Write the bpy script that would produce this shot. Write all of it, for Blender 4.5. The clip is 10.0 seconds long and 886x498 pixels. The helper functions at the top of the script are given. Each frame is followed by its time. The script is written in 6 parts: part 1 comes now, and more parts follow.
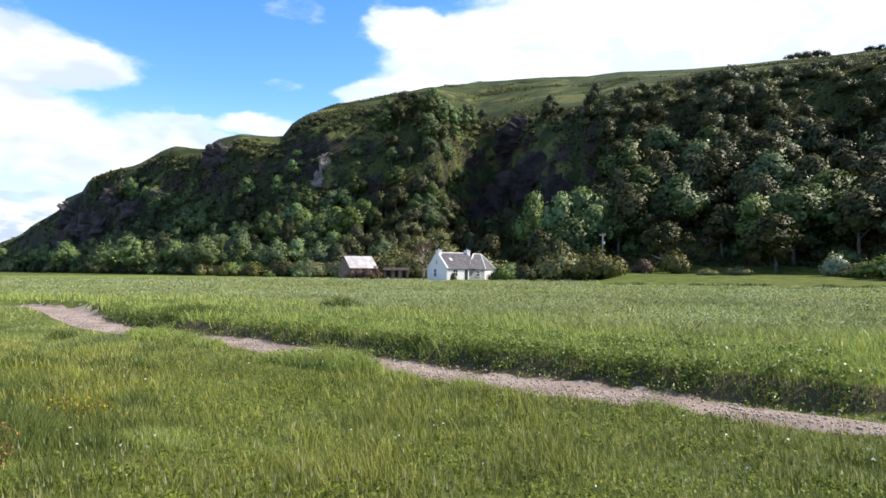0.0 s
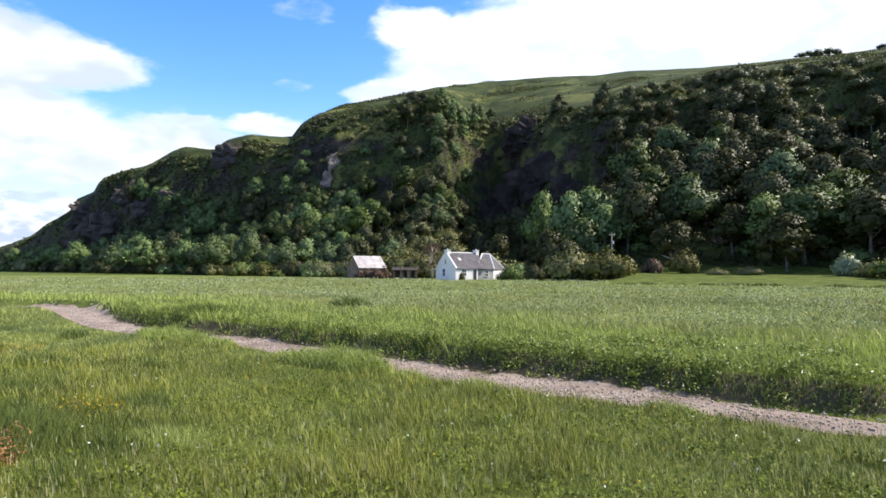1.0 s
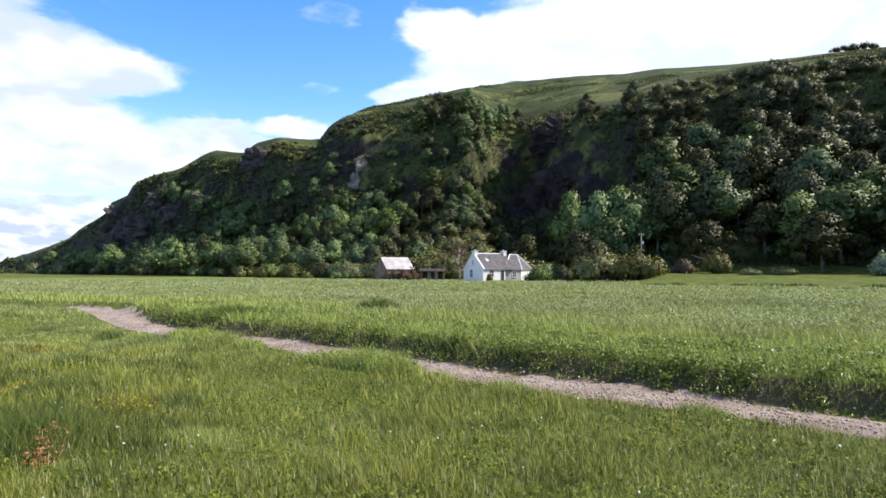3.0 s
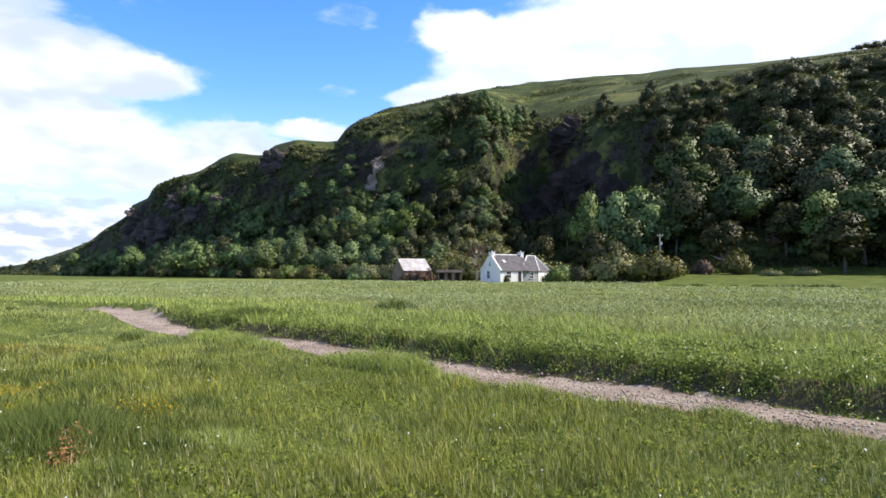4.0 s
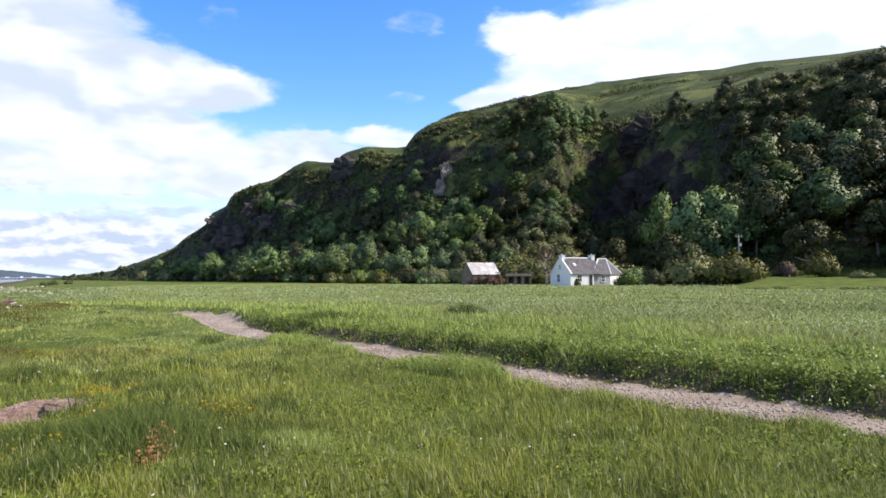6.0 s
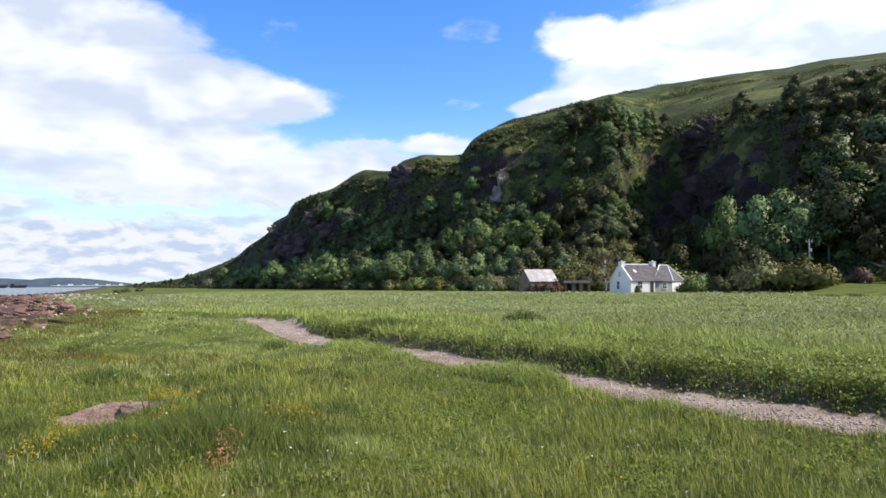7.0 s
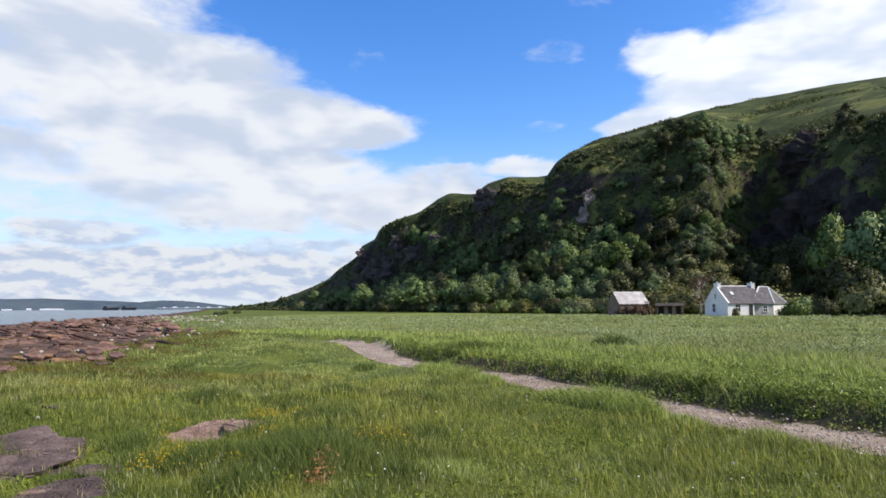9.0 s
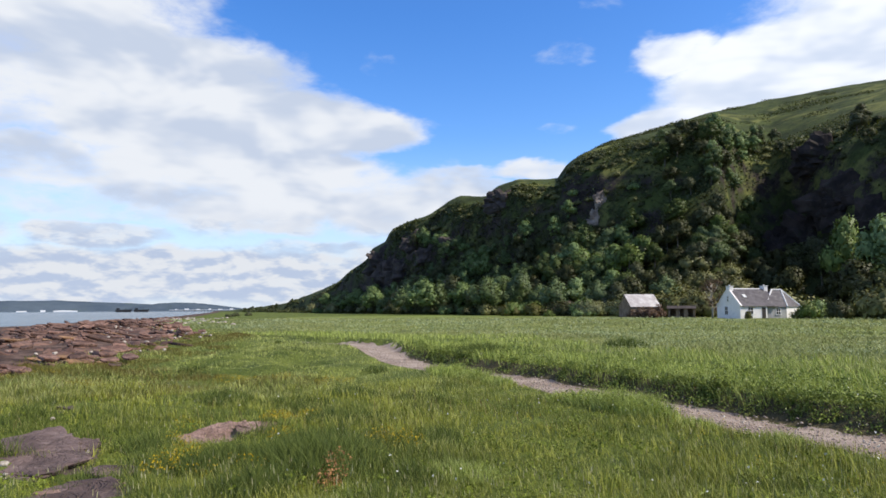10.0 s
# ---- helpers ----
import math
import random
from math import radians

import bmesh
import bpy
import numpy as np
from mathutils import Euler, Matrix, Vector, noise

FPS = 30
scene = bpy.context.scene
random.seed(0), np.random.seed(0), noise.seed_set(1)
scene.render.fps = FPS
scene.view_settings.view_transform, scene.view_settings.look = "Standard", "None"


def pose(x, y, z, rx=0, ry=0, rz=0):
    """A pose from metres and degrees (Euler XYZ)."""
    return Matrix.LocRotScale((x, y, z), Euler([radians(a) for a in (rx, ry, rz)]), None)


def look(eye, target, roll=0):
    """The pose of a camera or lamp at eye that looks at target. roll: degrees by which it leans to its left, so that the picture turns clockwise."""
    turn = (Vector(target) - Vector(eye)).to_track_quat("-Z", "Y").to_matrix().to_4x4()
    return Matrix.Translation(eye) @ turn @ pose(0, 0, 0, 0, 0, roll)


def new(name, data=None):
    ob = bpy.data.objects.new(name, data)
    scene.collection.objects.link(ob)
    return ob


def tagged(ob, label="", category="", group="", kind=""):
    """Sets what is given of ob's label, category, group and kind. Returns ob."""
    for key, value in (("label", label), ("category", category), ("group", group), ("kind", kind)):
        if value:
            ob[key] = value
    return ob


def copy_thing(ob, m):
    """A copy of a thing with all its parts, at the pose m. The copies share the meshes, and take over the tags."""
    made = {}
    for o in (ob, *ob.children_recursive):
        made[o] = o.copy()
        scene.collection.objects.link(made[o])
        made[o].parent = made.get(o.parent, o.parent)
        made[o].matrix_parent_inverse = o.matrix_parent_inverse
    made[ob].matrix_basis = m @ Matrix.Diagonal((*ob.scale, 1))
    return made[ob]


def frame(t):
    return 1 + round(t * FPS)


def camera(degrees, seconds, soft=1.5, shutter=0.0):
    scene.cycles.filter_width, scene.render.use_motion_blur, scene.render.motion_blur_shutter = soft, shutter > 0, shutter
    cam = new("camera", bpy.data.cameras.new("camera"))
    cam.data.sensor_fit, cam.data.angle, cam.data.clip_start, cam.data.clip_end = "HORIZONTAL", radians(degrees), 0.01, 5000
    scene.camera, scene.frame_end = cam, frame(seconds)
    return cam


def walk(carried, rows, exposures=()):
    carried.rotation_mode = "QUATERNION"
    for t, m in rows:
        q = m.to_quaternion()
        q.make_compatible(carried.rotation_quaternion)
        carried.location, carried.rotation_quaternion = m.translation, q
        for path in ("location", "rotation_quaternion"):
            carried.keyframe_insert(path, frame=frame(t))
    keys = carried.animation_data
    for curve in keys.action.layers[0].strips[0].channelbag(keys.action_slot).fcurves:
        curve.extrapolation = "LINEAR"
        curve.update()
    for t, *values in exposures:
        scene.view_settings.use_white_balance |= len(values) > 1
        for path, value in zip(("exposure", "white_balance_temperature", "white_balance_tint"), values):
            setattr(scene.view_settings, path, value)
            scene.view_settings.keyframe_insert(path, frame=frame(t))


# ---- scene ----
# Camera: a slow hand-held pan to the left, eye 1.6 m over the grass.
cam = camera(66.91, 10.0, soft=1.6)
PATH = [
    (0, pose(-0.000, -0.000, 1.600, 0, 0, 0.05) @ pose(0, 0, 0, 91.80) @ pose(0, 0, 0, 0, 0, 0.27)),
    (0.5, pose(-0.002, 0.001, 1.598, 0, 0, 0.35) @ pose(0, 0, 0, 91.80) @ pose(0, 0, 0, 0, 0, 0.29)),
    (1, pose(-0.001, -0.008, 1.604, 0, 0, 0.79) @ pose(0, 0, 0, 91.78) @ pose(0, 0, 0, 0, 0, 0.26)),
    (1.5, pose(-0.007, 0.003, 1.604, 0, 0, 1.32) @ pose(0, 0, 0, 91.78) @ pose(0, 0, 0, 0, 0, 0.22)),
    (2, pose(-0.006, 0.010, 1.605, 0, 0, 1.90) @ pose(0, 0, 0, 91.80) @ pose(0, 0, 0, 0, 0, 0.17)),
    (2.5, pose(-0.012, 0.019, 1.608, 0, 0, 2.50) @ pose(0, 0, 0, 91.82) @ pose(0, 0, 0, 0, 0, 0.10)),
    (4, pose(-0.027, 0.037, 1.610, 0, 0, 4.57) @ pose(0, 0, 0, 91.97) @ pose(0, 0, 0, 0, 0, -0.02)),
    (4.5, pose(-0.029, 0.057, 1.608, 0, 0, 5.52) @ pose(0, 0, 0, 92.03) @ pose(0, 0, 0, 0, 0, -0.12)),
    (5, pose(-0.026, 0.085, 1.612, 0, 0, 6.83) @ pose(0, 0, 0, 92.06) @ pose(0, 0, 0, 0, 0, -0.24)),
    (5.5, pose(-0.034, 0.078, 1.613, 0, 0, 8.45) @ pose(0, 0, 0, 92.15) @ pose(0, 0, 0, 0, 0, -0.29)),
    (7, pose(-0.069, 0.040, 1.613, 0, 0, 15.28) @ pose(0, 0, 0, 92.96) @ pose(0, 0, 0, 0, 0, -0.42)),
    (7.5, pose(-0.070, 0.023, 1.617, 0, 0, 17.85) @ pose(0, 0, 0, 93.49) @ pose(0, 0, 0, 0, 0, -0.45)),
    (8, pose(-0.074, 0.001, 1.619, 0, 0, 19.99) @ pose(0, 0, 0, 94.07) @ pose(0, 0, 0, 0, 0, -0.46)),
    (8.5, pose(-0.083, -0.014, 1.625, 0, 0, 21.57) @ pose(0, 0, 0, 94.58) @ pose(0, 0, 0, 0, 0, -0.41)),
    (9, pose(-0.095, -0.019, 1.626, 0, 0, 22.56) @ pose(0, 0, 0, 94.93) @ pose(0, 0, 0, 0, 0, -0.40)),
    (9.5, pose(-0.104, -0.023, 1.628, 0, 0, 23.11) @ pose(0, 0, 0, 95.11) @ pose(0, 0, 0, 0, 0, -0.39)),
    (10, pose(-0.111, -0.025, 1.624, 0, 0, 23.45) @ pose(0, 0, 0, 95.14) @ pose(0, 0, 0, 0, 0, -0.32)),
]
walk(cam, PATH, [(0.0, 0.46), (5.5, 0.40), (7.5, 0.20), (10.0, 0.03)])

# ------------------------------------------------------------------ world
SUN_AZ, SUN_EL = -84.0, 44.0          # degrees to the left of +y, degrees up
sun_dir = Vector((-math.sin(radians(SUN_AZ)) * math.cos(radians(SUN_EL)),
                  math.cos(radians(SUN_AZ)) * math.cos(radians(SUN_EL)), math.sin(radians(SUN_EL))))
sun_data = bpy.data.lights.new("sun", "SUN")
sun_data.energy, sun_data.angle, sun_data.color = 5.0, radians(0.6), (1.0, 0.925, 0.80)
sun_lamp = new("sun", sun_data)
sun_lamp.matrix_world = look(sun_dir * 500, (0, 0, 0))


class Nodes:
    """A small writer of node trees."""

    def __init__(self, tree):
        self.tree, self.t = tree, tree.nodes
        self.t.clear()

    def put(self, kind, sets=None, **inputs):
        n = self.t.new(kind)
        for k, v in (sets or {}).items():
            setattr(n, k, v)
        for k, v in inputs.items():
            self.feed(n.inputs[k.replace("_", " ")] if not k.startswith("i") or not k[1:].isdigit() else n.inputs[int(k[1:])], v)
        return n

    def feed(self, socket, v):
        if isinstance(v, bpy.types.NodeSocket):
            self.tree.links.new(v, socket)
        elif isinstance(v, tuple) and socket.type == "RGBA" and len(v) == 3:
            socket.default_value = (*v, 1)
        else:
            socket.default_value = v

    def math(self, op, a, b=0.0, c=0.0, clamp=False):
        return self.put("ShaderNodeMath", {"operation": op, "use_clamp": clamp}, i0=a, i1=b, i2=c).outputs[0]

    def vec(self, op, a, b=(0, 0, 0)):
        return self.put("ShaderNodeVectorMath", {"operation": op}, i0=a, i1=b).outputs[0]

    def ramp(self, v, lo, hi, a=0.0, b=1.0):
        return self.put("ShaderNodeMapRange", {"interpolation_type": "SMOOTHSTEP"}, i0=v, i1=lo, i2=hi, i3=a, i4=b).outputs[0]

    def noise(self, vector, scale, detail=4.0, rough=0.55, distort=0.0):
        return self.put("ShaderNodeTexNoise", None, Vector=vector, Scale=scale, Detail=detail, Roughness=rough, Distortion=distort).outputs[0]

    def mix(self, f, a, b, kind="MIX"):
        n = self.put("ShaderNodeMix", {"data_type": "RGBA", "blend_type": kind})
        self.feed(n.inputs[0], f), self.feed(n.inputs[6], a), self.feed(n.inputs[7], b)
        return n.outputs[2]


world = bpy.data.worlds.new("sky")
scene.world = world
world.use_nodes = True
w = Nodes(world.node_tree)
sky = w.put("ShaderNodeTexSky", {"sky_type": "NISHITA", "sun_disc": False, "sun_elevation": radians(SUN_EL),
                                 "sun_rotation": radians(-SUN_AZ), "altitude": 10.0, "air_density": 1.0,
                                 "dust_density": 0.6, "ozone_density": 2.2}).outputs[0]
way = w.put("ShaderNodeTexCoord").outputs["Generated"]
xyz = w.put("ShaderNodeSeparateXYZ", None, Vector=way).outputs
az = w.math("MULTIPLY", w.math("ARCTAN2", w.math("MULTIPLY", xyz[0], -1.0), xyz[1]), 57.2958)
el = w.math("MULTIPLY", w.math("ARCSINE", xyz[2]), 57.2958)
stretched = w.put("ShaderNodeMapping", None, Vector=way, Scale=(1.0, 1.0, 2.3)).outputs[0]
warp = w.put("ShaderNodeSeparateColor", None, Color=w.put("ShaderNodeTexNoise", None, Vector=stretched, Scale=4.0, Detail=5.0, Roughness=0.6).outputs[1]).outputs
waz = w.math("ADD", az, w.math("MULTIPLY", w.math("SUBTRACT", warp[0], 0.5), 9.0))
wel = w.math("ADD", el, w.math("MULTIPLY", w.math("SUBTRACT", warp[1], 0.5), 4.5))
# cloud banks: azimuth, elevation, half width, half height, strength
BANKS = [(60, 21, 17, 8.0, 1.1), (47, 17.0, 12, 5.2, 1.2), (38, 14.6, 10, 4.0, 1.25), (31.5, 15.0, 5.8, 2.2, 1.25), (41, 11.0, 13, 4.6, 1.1), (49, 22.5, 7.5, 4.0, 0.85),
         (33, 10.6, 8.5, 2.8, 1.1), (55, 11.2, 8, 2.3, 1.0), (38, 7.6, 5.2, 1.5, 1.0), (26.0, 9.2, 8.5, 3.0, 1.05), (44, 2.9, 30, 2.3, 1.1), (51, 5.9, 5.5, 1.0, 0.9), (53, 8.6, 10, 2.0, 0.75), (33, 4.9, 6, 1.3, 0.85), (66, 6, 9, 3.5, 0.9),
         (21.8, 11.7, 3.4, 0.75, 0.75), (15.6, 11.9, 4.6, 0.95, 1.0),
         (-7, 17.5, 11.5, 3.8, 1.35), (-24, 20, 18, 6.2, 1.35), (4.5, 14.6, 4.5, 1.5, 1.0), (2.8, 20.4, 4.2, 1.7, 1.0), (-16, 24, 12, 4, 1.0), (12.3, 21.2, 2.5, 1.0, 0.46), (9.8, 24.4, 2.2, 0.9, 0.42),
         (29.2, 20.0, 2.8, 1.2, 0.42), (13.7, 15.7, 1.9, 0.7, 0.34), (-60, 25, 25, 12, 0.7), (110, 25, 40, 14, 0.6)]
cover = 0.0
for a0, e0, ra, re_, k in BANKS:
    dx = w.math("DIVIDE", w.math("SUBTRACT", waz, float(a0)), float(ra))
    dy = w.math("DIVIDE", w.math("SUBTRACT", wel, float(e0)), float(re_))
    q = w.math("SQRT", w.math("ADD", w.math("MULTIPLY", dx, dx), w.math("MULTIPLY", dy, dy)))
    cover = w.math("MAXIMUM", cover, w.math("MULTIPLY", w.ramp(q, 1.45, 0.6), float(k)))
puff = w.noise(stretched, 7.0, 8.0, 0.6, 0.3)
fine = w.noise(stretched, 24.0, 6.0, 0.62)
dens = w.math("ADD", cover, w.math("MULTIPLY", w.math("SUBTRACT", puff, 0.5), 1.3))
dens = w.math("ADD", dens, w.math("MULTIPLY", w.math("SUBTRACT", fine, 0.5), 0.5))
mask = w.ramp(dens, 0.28, 1.08)
low = w.ramp(el, 9.0, 5.0)


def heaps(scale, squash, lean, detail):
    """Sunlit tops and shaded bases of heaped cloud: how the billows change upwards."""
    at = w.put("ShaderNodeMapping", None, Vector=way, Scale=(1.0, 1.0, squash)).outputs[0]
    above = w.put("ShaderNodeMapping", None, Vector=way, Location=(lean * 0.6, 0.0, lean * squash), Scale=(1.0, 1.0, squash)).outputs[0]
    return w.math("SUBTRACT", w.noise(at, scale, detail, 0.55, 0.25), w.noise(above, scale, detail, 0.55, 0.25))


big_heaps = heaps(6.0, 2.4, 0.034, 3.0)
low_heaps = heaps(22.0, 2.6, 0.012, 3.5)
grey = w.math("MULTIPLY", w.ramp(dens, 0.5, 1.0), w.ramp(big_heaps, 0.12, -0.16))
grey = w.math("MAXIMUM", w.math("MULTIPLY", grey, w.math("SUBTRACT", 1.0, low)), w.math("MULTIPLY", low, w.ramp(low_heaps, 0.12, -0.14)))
bright_side = w.ramp(az, 20.0, 0.0)
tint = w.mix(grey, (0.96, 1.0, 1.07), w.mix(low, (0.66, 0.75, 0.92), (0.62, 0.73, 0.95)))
bright = w.math("ADD", 10.0, w.math("MULTIPLY", bright_side, 1.6))
bright = w.math("MULTIPLY", bright, w.math("SUBTRACT", 1.0, w.math("MULTIPLY", low, 0.08)))
cloud = w.vec("SCALE", tint)
w.feed(cloud.node.inputs["Scale"], bright)
haze = w.ramp(el, 15.0, 1.0, 0.0, 0.75)
rich = w.put("ShaderNodeHueSaturation", None, Hue=0.512, Saturation=w.ramp(el, 24.0, 50.0, 1.36, 0.75), Value=w.ramp(el, 24.0, 55.0, 2.6, 1.5), Color=sky).outputs[0]
base = w.mix(haze, rich, (6.9, 8.2, 10.9))
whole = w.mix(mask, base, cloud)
back = w.put("ShaderNodeBackground", None, Color=whole, Strength=0.086)
w.tree.links.new(back.outputs[0], w.put("ShaderNodeOutputWorld").inputs[0])

# ------------------------------------------------------------------ materials


def material(name):
    m = bpy.data.materials.new(name)
    m.use_nodes = True
    return m, Nodes(m.node_tree)


def finish(n, shader):
    n.tree.links.new(shader, n.put("ShaderNodeOutputMaterial").inputs[0])


def plain(name, a, b, rough=0.8, scale=3.0, bump=0.3, bump_scale=30.0, spec=0.3, stain=None, metal=0.0, vary=0.0, crack=0.0):
    """Two tones by coarse noise, fine grain and relief; at most a stain colour in patches."""
    m, n = material(name)
    pos = n.put("ShaderNodeTexCoord").outputs["Object"]
    big = n.ramp(n.noise(pos, scale, 5.0, 0.6), 0.35, 0.65)
    grain = n.noise(pos, bump_scale, 4.0, 0.65)
    col = n.mix(big, a, b)
    col = n.mix(0.35, col, n.mix(grain, (0.25, 0.25, 0.25), (0.75, 0.75, 0.75)), "OVERLAY")
    if stain:
        col = n.mix(n.ramp(n.noise(pos, scale * 2.3, 6.0, 0.7, 0.5), 0.55, 0.72), col, stain)
    if crack:
        seam = n.math("ABSOLUTE", n.math("SUBTRACT", n.noise(pos, scale * 1.4, 4.0, 0.6, 1.2), 0.5))
        line = n.ramp(seam, 0.028, 0.004)
        col = n.mix(n.math("MULTIPLY", line, crack), col, (0.035, 0.028, 0.025))
        grain = n.math("SUBTRACT", grain, n.math("MULTIPLY", line, 0.6))
    if vary:
        tone = n.ramp(n.put("ShaderNodeObjectInfo").outputs["Random"], 0, 1, 1 - vary, 1 + vary)
        col = n.put("ShaderNodeHueSaturation", None, Value=tone, Color=col).outputs[0]
    rel = n.put("ShaderNodeBump", None, Strength=bump, Distance=0.03, Height=grain).outputs[0]
    s = n.put("ShaderNodeBsdfPrincipled", None, Base_Color=col, Roughness=rough, Normal=rel, Metallic=metal)
    s.inputs["Specular IOR Level"].default_value = spec
    finish(n, s.outputs[0])
    return m


def foliage(name, dark, light, see=0.35, gloss=0.5, tip=None, patch=None, patch_scale=0.25, lift=0.0):
    """Leaves or blades: a colour for each leaf and each plant, some light coming through."""
    m, n = material(name)
    island = n.put("ShaderNodeNewGeometry").outputs["Random Per Island"]
    plant = n.put("ShaderNodeObjectInfo").outputs["Random"]
    pos = n.put("ShaderNodeNewGeometry").outputs["Position"]
    col = n.mix(island, dark, light)
    if patch:
        col = n.mix(n.ramp(n.noise(pos, patch_scale, 5.0, 0.65), 0.42, 0.64), col, patch)
    if tip:
        up = n.put("ShaderNodeAttribute", {"attribute_name": "up"}).outputs["Fac"]
        col = n.mix(n.math("MULTIPLY", n.math("POWER", up, 2.5), n.ramp(island, 0.3, 0.9)), col, tip)
    hue = n.put("ShaderNodeHueSaturation", None, Hue=n.ramp(plant, 0, 1, 0.490, 0.512), Saturation=n.ramp(plant, 1, 0, 0.8, 1.1),
                Value=n.ramp(plant, 0, 1, 0.72, 1.3), Color=col).outputs[0]
    normal = None
    if lift:
        g = n.put("ShaderNodeNewGeometry").outputs["Normal"]
        scaled = n.put("ShaderNodeVectorMath", {"operation": "SCALE"}, i0=g)
        scaled.inputs["Scale"].default_value = 1 - lift
        normal = n.vec("NORMALIZE", n.vec("ADD", scaled.outputs[0], (0, 0, lift)))
    d = n.put("ShaderNodeBsdfPrincipled", None, Base_Color=hue, Roughness=gloss)
    d.inputs["Specular IOR Level"].default_value = 0.2
    t = n.put("ShaderNodeBsdfTranslucent", None, Color=n.mix(1.0, hue, (1.10, 1.10, 0.45), "MULTIPLY"))
    if normal:
        n.feed(d.inputs["Normal"], normal), n.feed(t.inputs["Normal"], normal)
    both = n.put("ShaderNodeMixShader", None, i0=see, i1=d.outputs[0], i2=t.outputs[0])
    finish(n, both.outputs[0])
    return m


LEAF = {
    "oak": foliage("leaf_oak", (0.052, 0.058, 0.021), (0.080, 0.086, 0.030), 0.12),
    "ash": foliage("leaf_ash", (0.118, 0.178, 0.048), (0.176, 0.238, 0.070), 0.14),
    "sycamore": foliage("leaf_sycamore", (0.074, 0.110, 0.034), (0.112, 0.150, 0.048), 0.12),
    "thorn": foliage("leaf_thorn", (0.128, 0.130, 0.040), (0.176, 0.172, 0.055), 0.14),
    "willow": foliage("leaf_willow", (0.148, 0.152, 0.058), (0.205, 0.202, 0.075), 0.14),
    "brown": foliage("leaf_brown", (0.120, 0.078, 0.052), (0.165, 0.106, 0.072), 0.12),
    "pale": foliage("leaf_pale", (0.190, 0.225, 0.120), (0.255, 0.290, 0.155), 0.15),
}
bark = plain("bark", (0.09, 0.075, 0.06), (0.17, 0.15, 0.12), 0.9, 2.0, 0.6, 18.0)
grass_leaf = foliage("meadow_blade", (0.180, 0.215, 0.023), (0.630, 0.640, 0.100), 0.5, 0.5, (0.90, 0.86, 0.46),
                     (0.150, 0.195, 0.028), 0.55, 0.6)
turf_leaf = foliage("turf_blade", (0.160, 0.200, 0.022), (0.440, 0.475, 0.072), 0.4, 0.55, None, (0.120, 0.165, 0.026), 0.6, 0.55)
weed_leaf = foliage("weed_leaf", (0.130, 0.195, 0.034), (0.430, 0.530, 0.175), 0.28, 0.32, None, None, 0.5, 0.5)
clover_leaf = foliage("clover_leaf", (0.120, 0.180, 0.030), (0.330, 0.420, 0.090), 0.25, 0.5, None, None, 0.5, 0.5)
tuft_leaf = foliage("tuft_blade", (0.055, 0.085, 0.016), (0.180, 0.225, 0.042), 0.4, 0.6, None, None, 0.5, 0.35)
bank_leaf = foliage("bank_blade", (0.185, 0.240, 0.026), (0.480, 0.520, 0.085), 0.45, 0.55, None, (0.25, 0.29, 0.055), 0.5, 0.32)
crop_leaf = foliage("field_blade", (0.170, 0.182, 0.036), (0.400, 0.390, 0.110), 0.4, 0.5, (0.42, 0.42, 0.22),
                    (0.175, 0.210, 0.045), 0.12, 0.6)
field_leaf = foliage("field_leaf", (0.140, 0.175, 0.050), (0.320, 0.355, 0.165), 0.2, 0.6, None, None, 0.5, 0.3)
dry_leaf = foliage("dry_blade", (0.130, 0.114, 0.030), (0.270, 0.235, 0.068), 0.4, 0.6, None, (0.200, 0.220, 0.060), 0.4, 0.6)
brown_stem = foliage("brown_stem", (0.180, 0.110, 0.055), (0.330, 0.230, 0.120), 0.3, 0.6)
seed_head = foliage("seed_head", (0.24, 0.21, 0.09), (0.42, 0.38, 0.20), 0.3, 0.6)
petal_yellow = foliage("petal_yellow", (0.48, 0.36, 0.03), (0.74, 0.57, 0.07), 0.2, 0.6)
petal_orange = foliage("petal_orange", (0.20, 0.060, 0.018), (0.50, 0.20, 0.045), 0.2, 0.6)
petal_white = foliage("petal_white", (0.70, 0.70, 0.64), (0.82, 0.82, 0.78), 0.2, 0.6)
pink_slab = plain("pink_slab", (0.20, 0.122, 0.096), (0.33, 0.225, 0.185), 0.85, 2.2, 0.9, 18.0, stain=(0.17, 0.12, 0.095), vary=0.15, crack=0.25)
cliff_rock = plain("cliff_rock", (0.045, 0.036, 0.034), (0.110, 0.086, 0.078), 0.9, 0.25, 0.8, 2.5, stain=(0.09, 0.10, 0.05))
# cliff rock again, darker: the recess's shade is put into the colour
shade_toned_cliff = plain("shade_toned_cliff", (0.022, 0.017, 0.016), (0.058, 0.043, 0.038), 0.95, 0.25, 0.8, 2.5, stain=(0.040, 0.044, 0.022))
pale_rock = plain("pale_rock", (0.17, 0.130, 0.108), (0.32, 0.255, 0.212), 0.9, 0.3, 0.8, 2.5, stain=(0.10, 0.12, 0.05))
shore_rock = plain("shore_rock", (0.085, 0.043, 0.033), (0.235, 0.138, 0.105), 0.85, 1.1, 1.0, 6.0, stain=(0.06, 0.042, 0.035), vary=0.45, crack=0.7)
bed_rock = plain("bed_rock", (0.064, 0.032, 0.025), (0.225, 0.132, 0.100), 0.85, 0.4, 1.0, 6.0, stain=(0.055, 0.038, 0.034), crack=0.5)
slab_rock = plain("slab_rock", (0.070, 0.047, 0.043), (0.155, 0.108, 0.098), 0.8, 1.6, 0.9, 16.0, stain=(0.24, 0.18, 0.165), vary=0.15, crack=0.06)
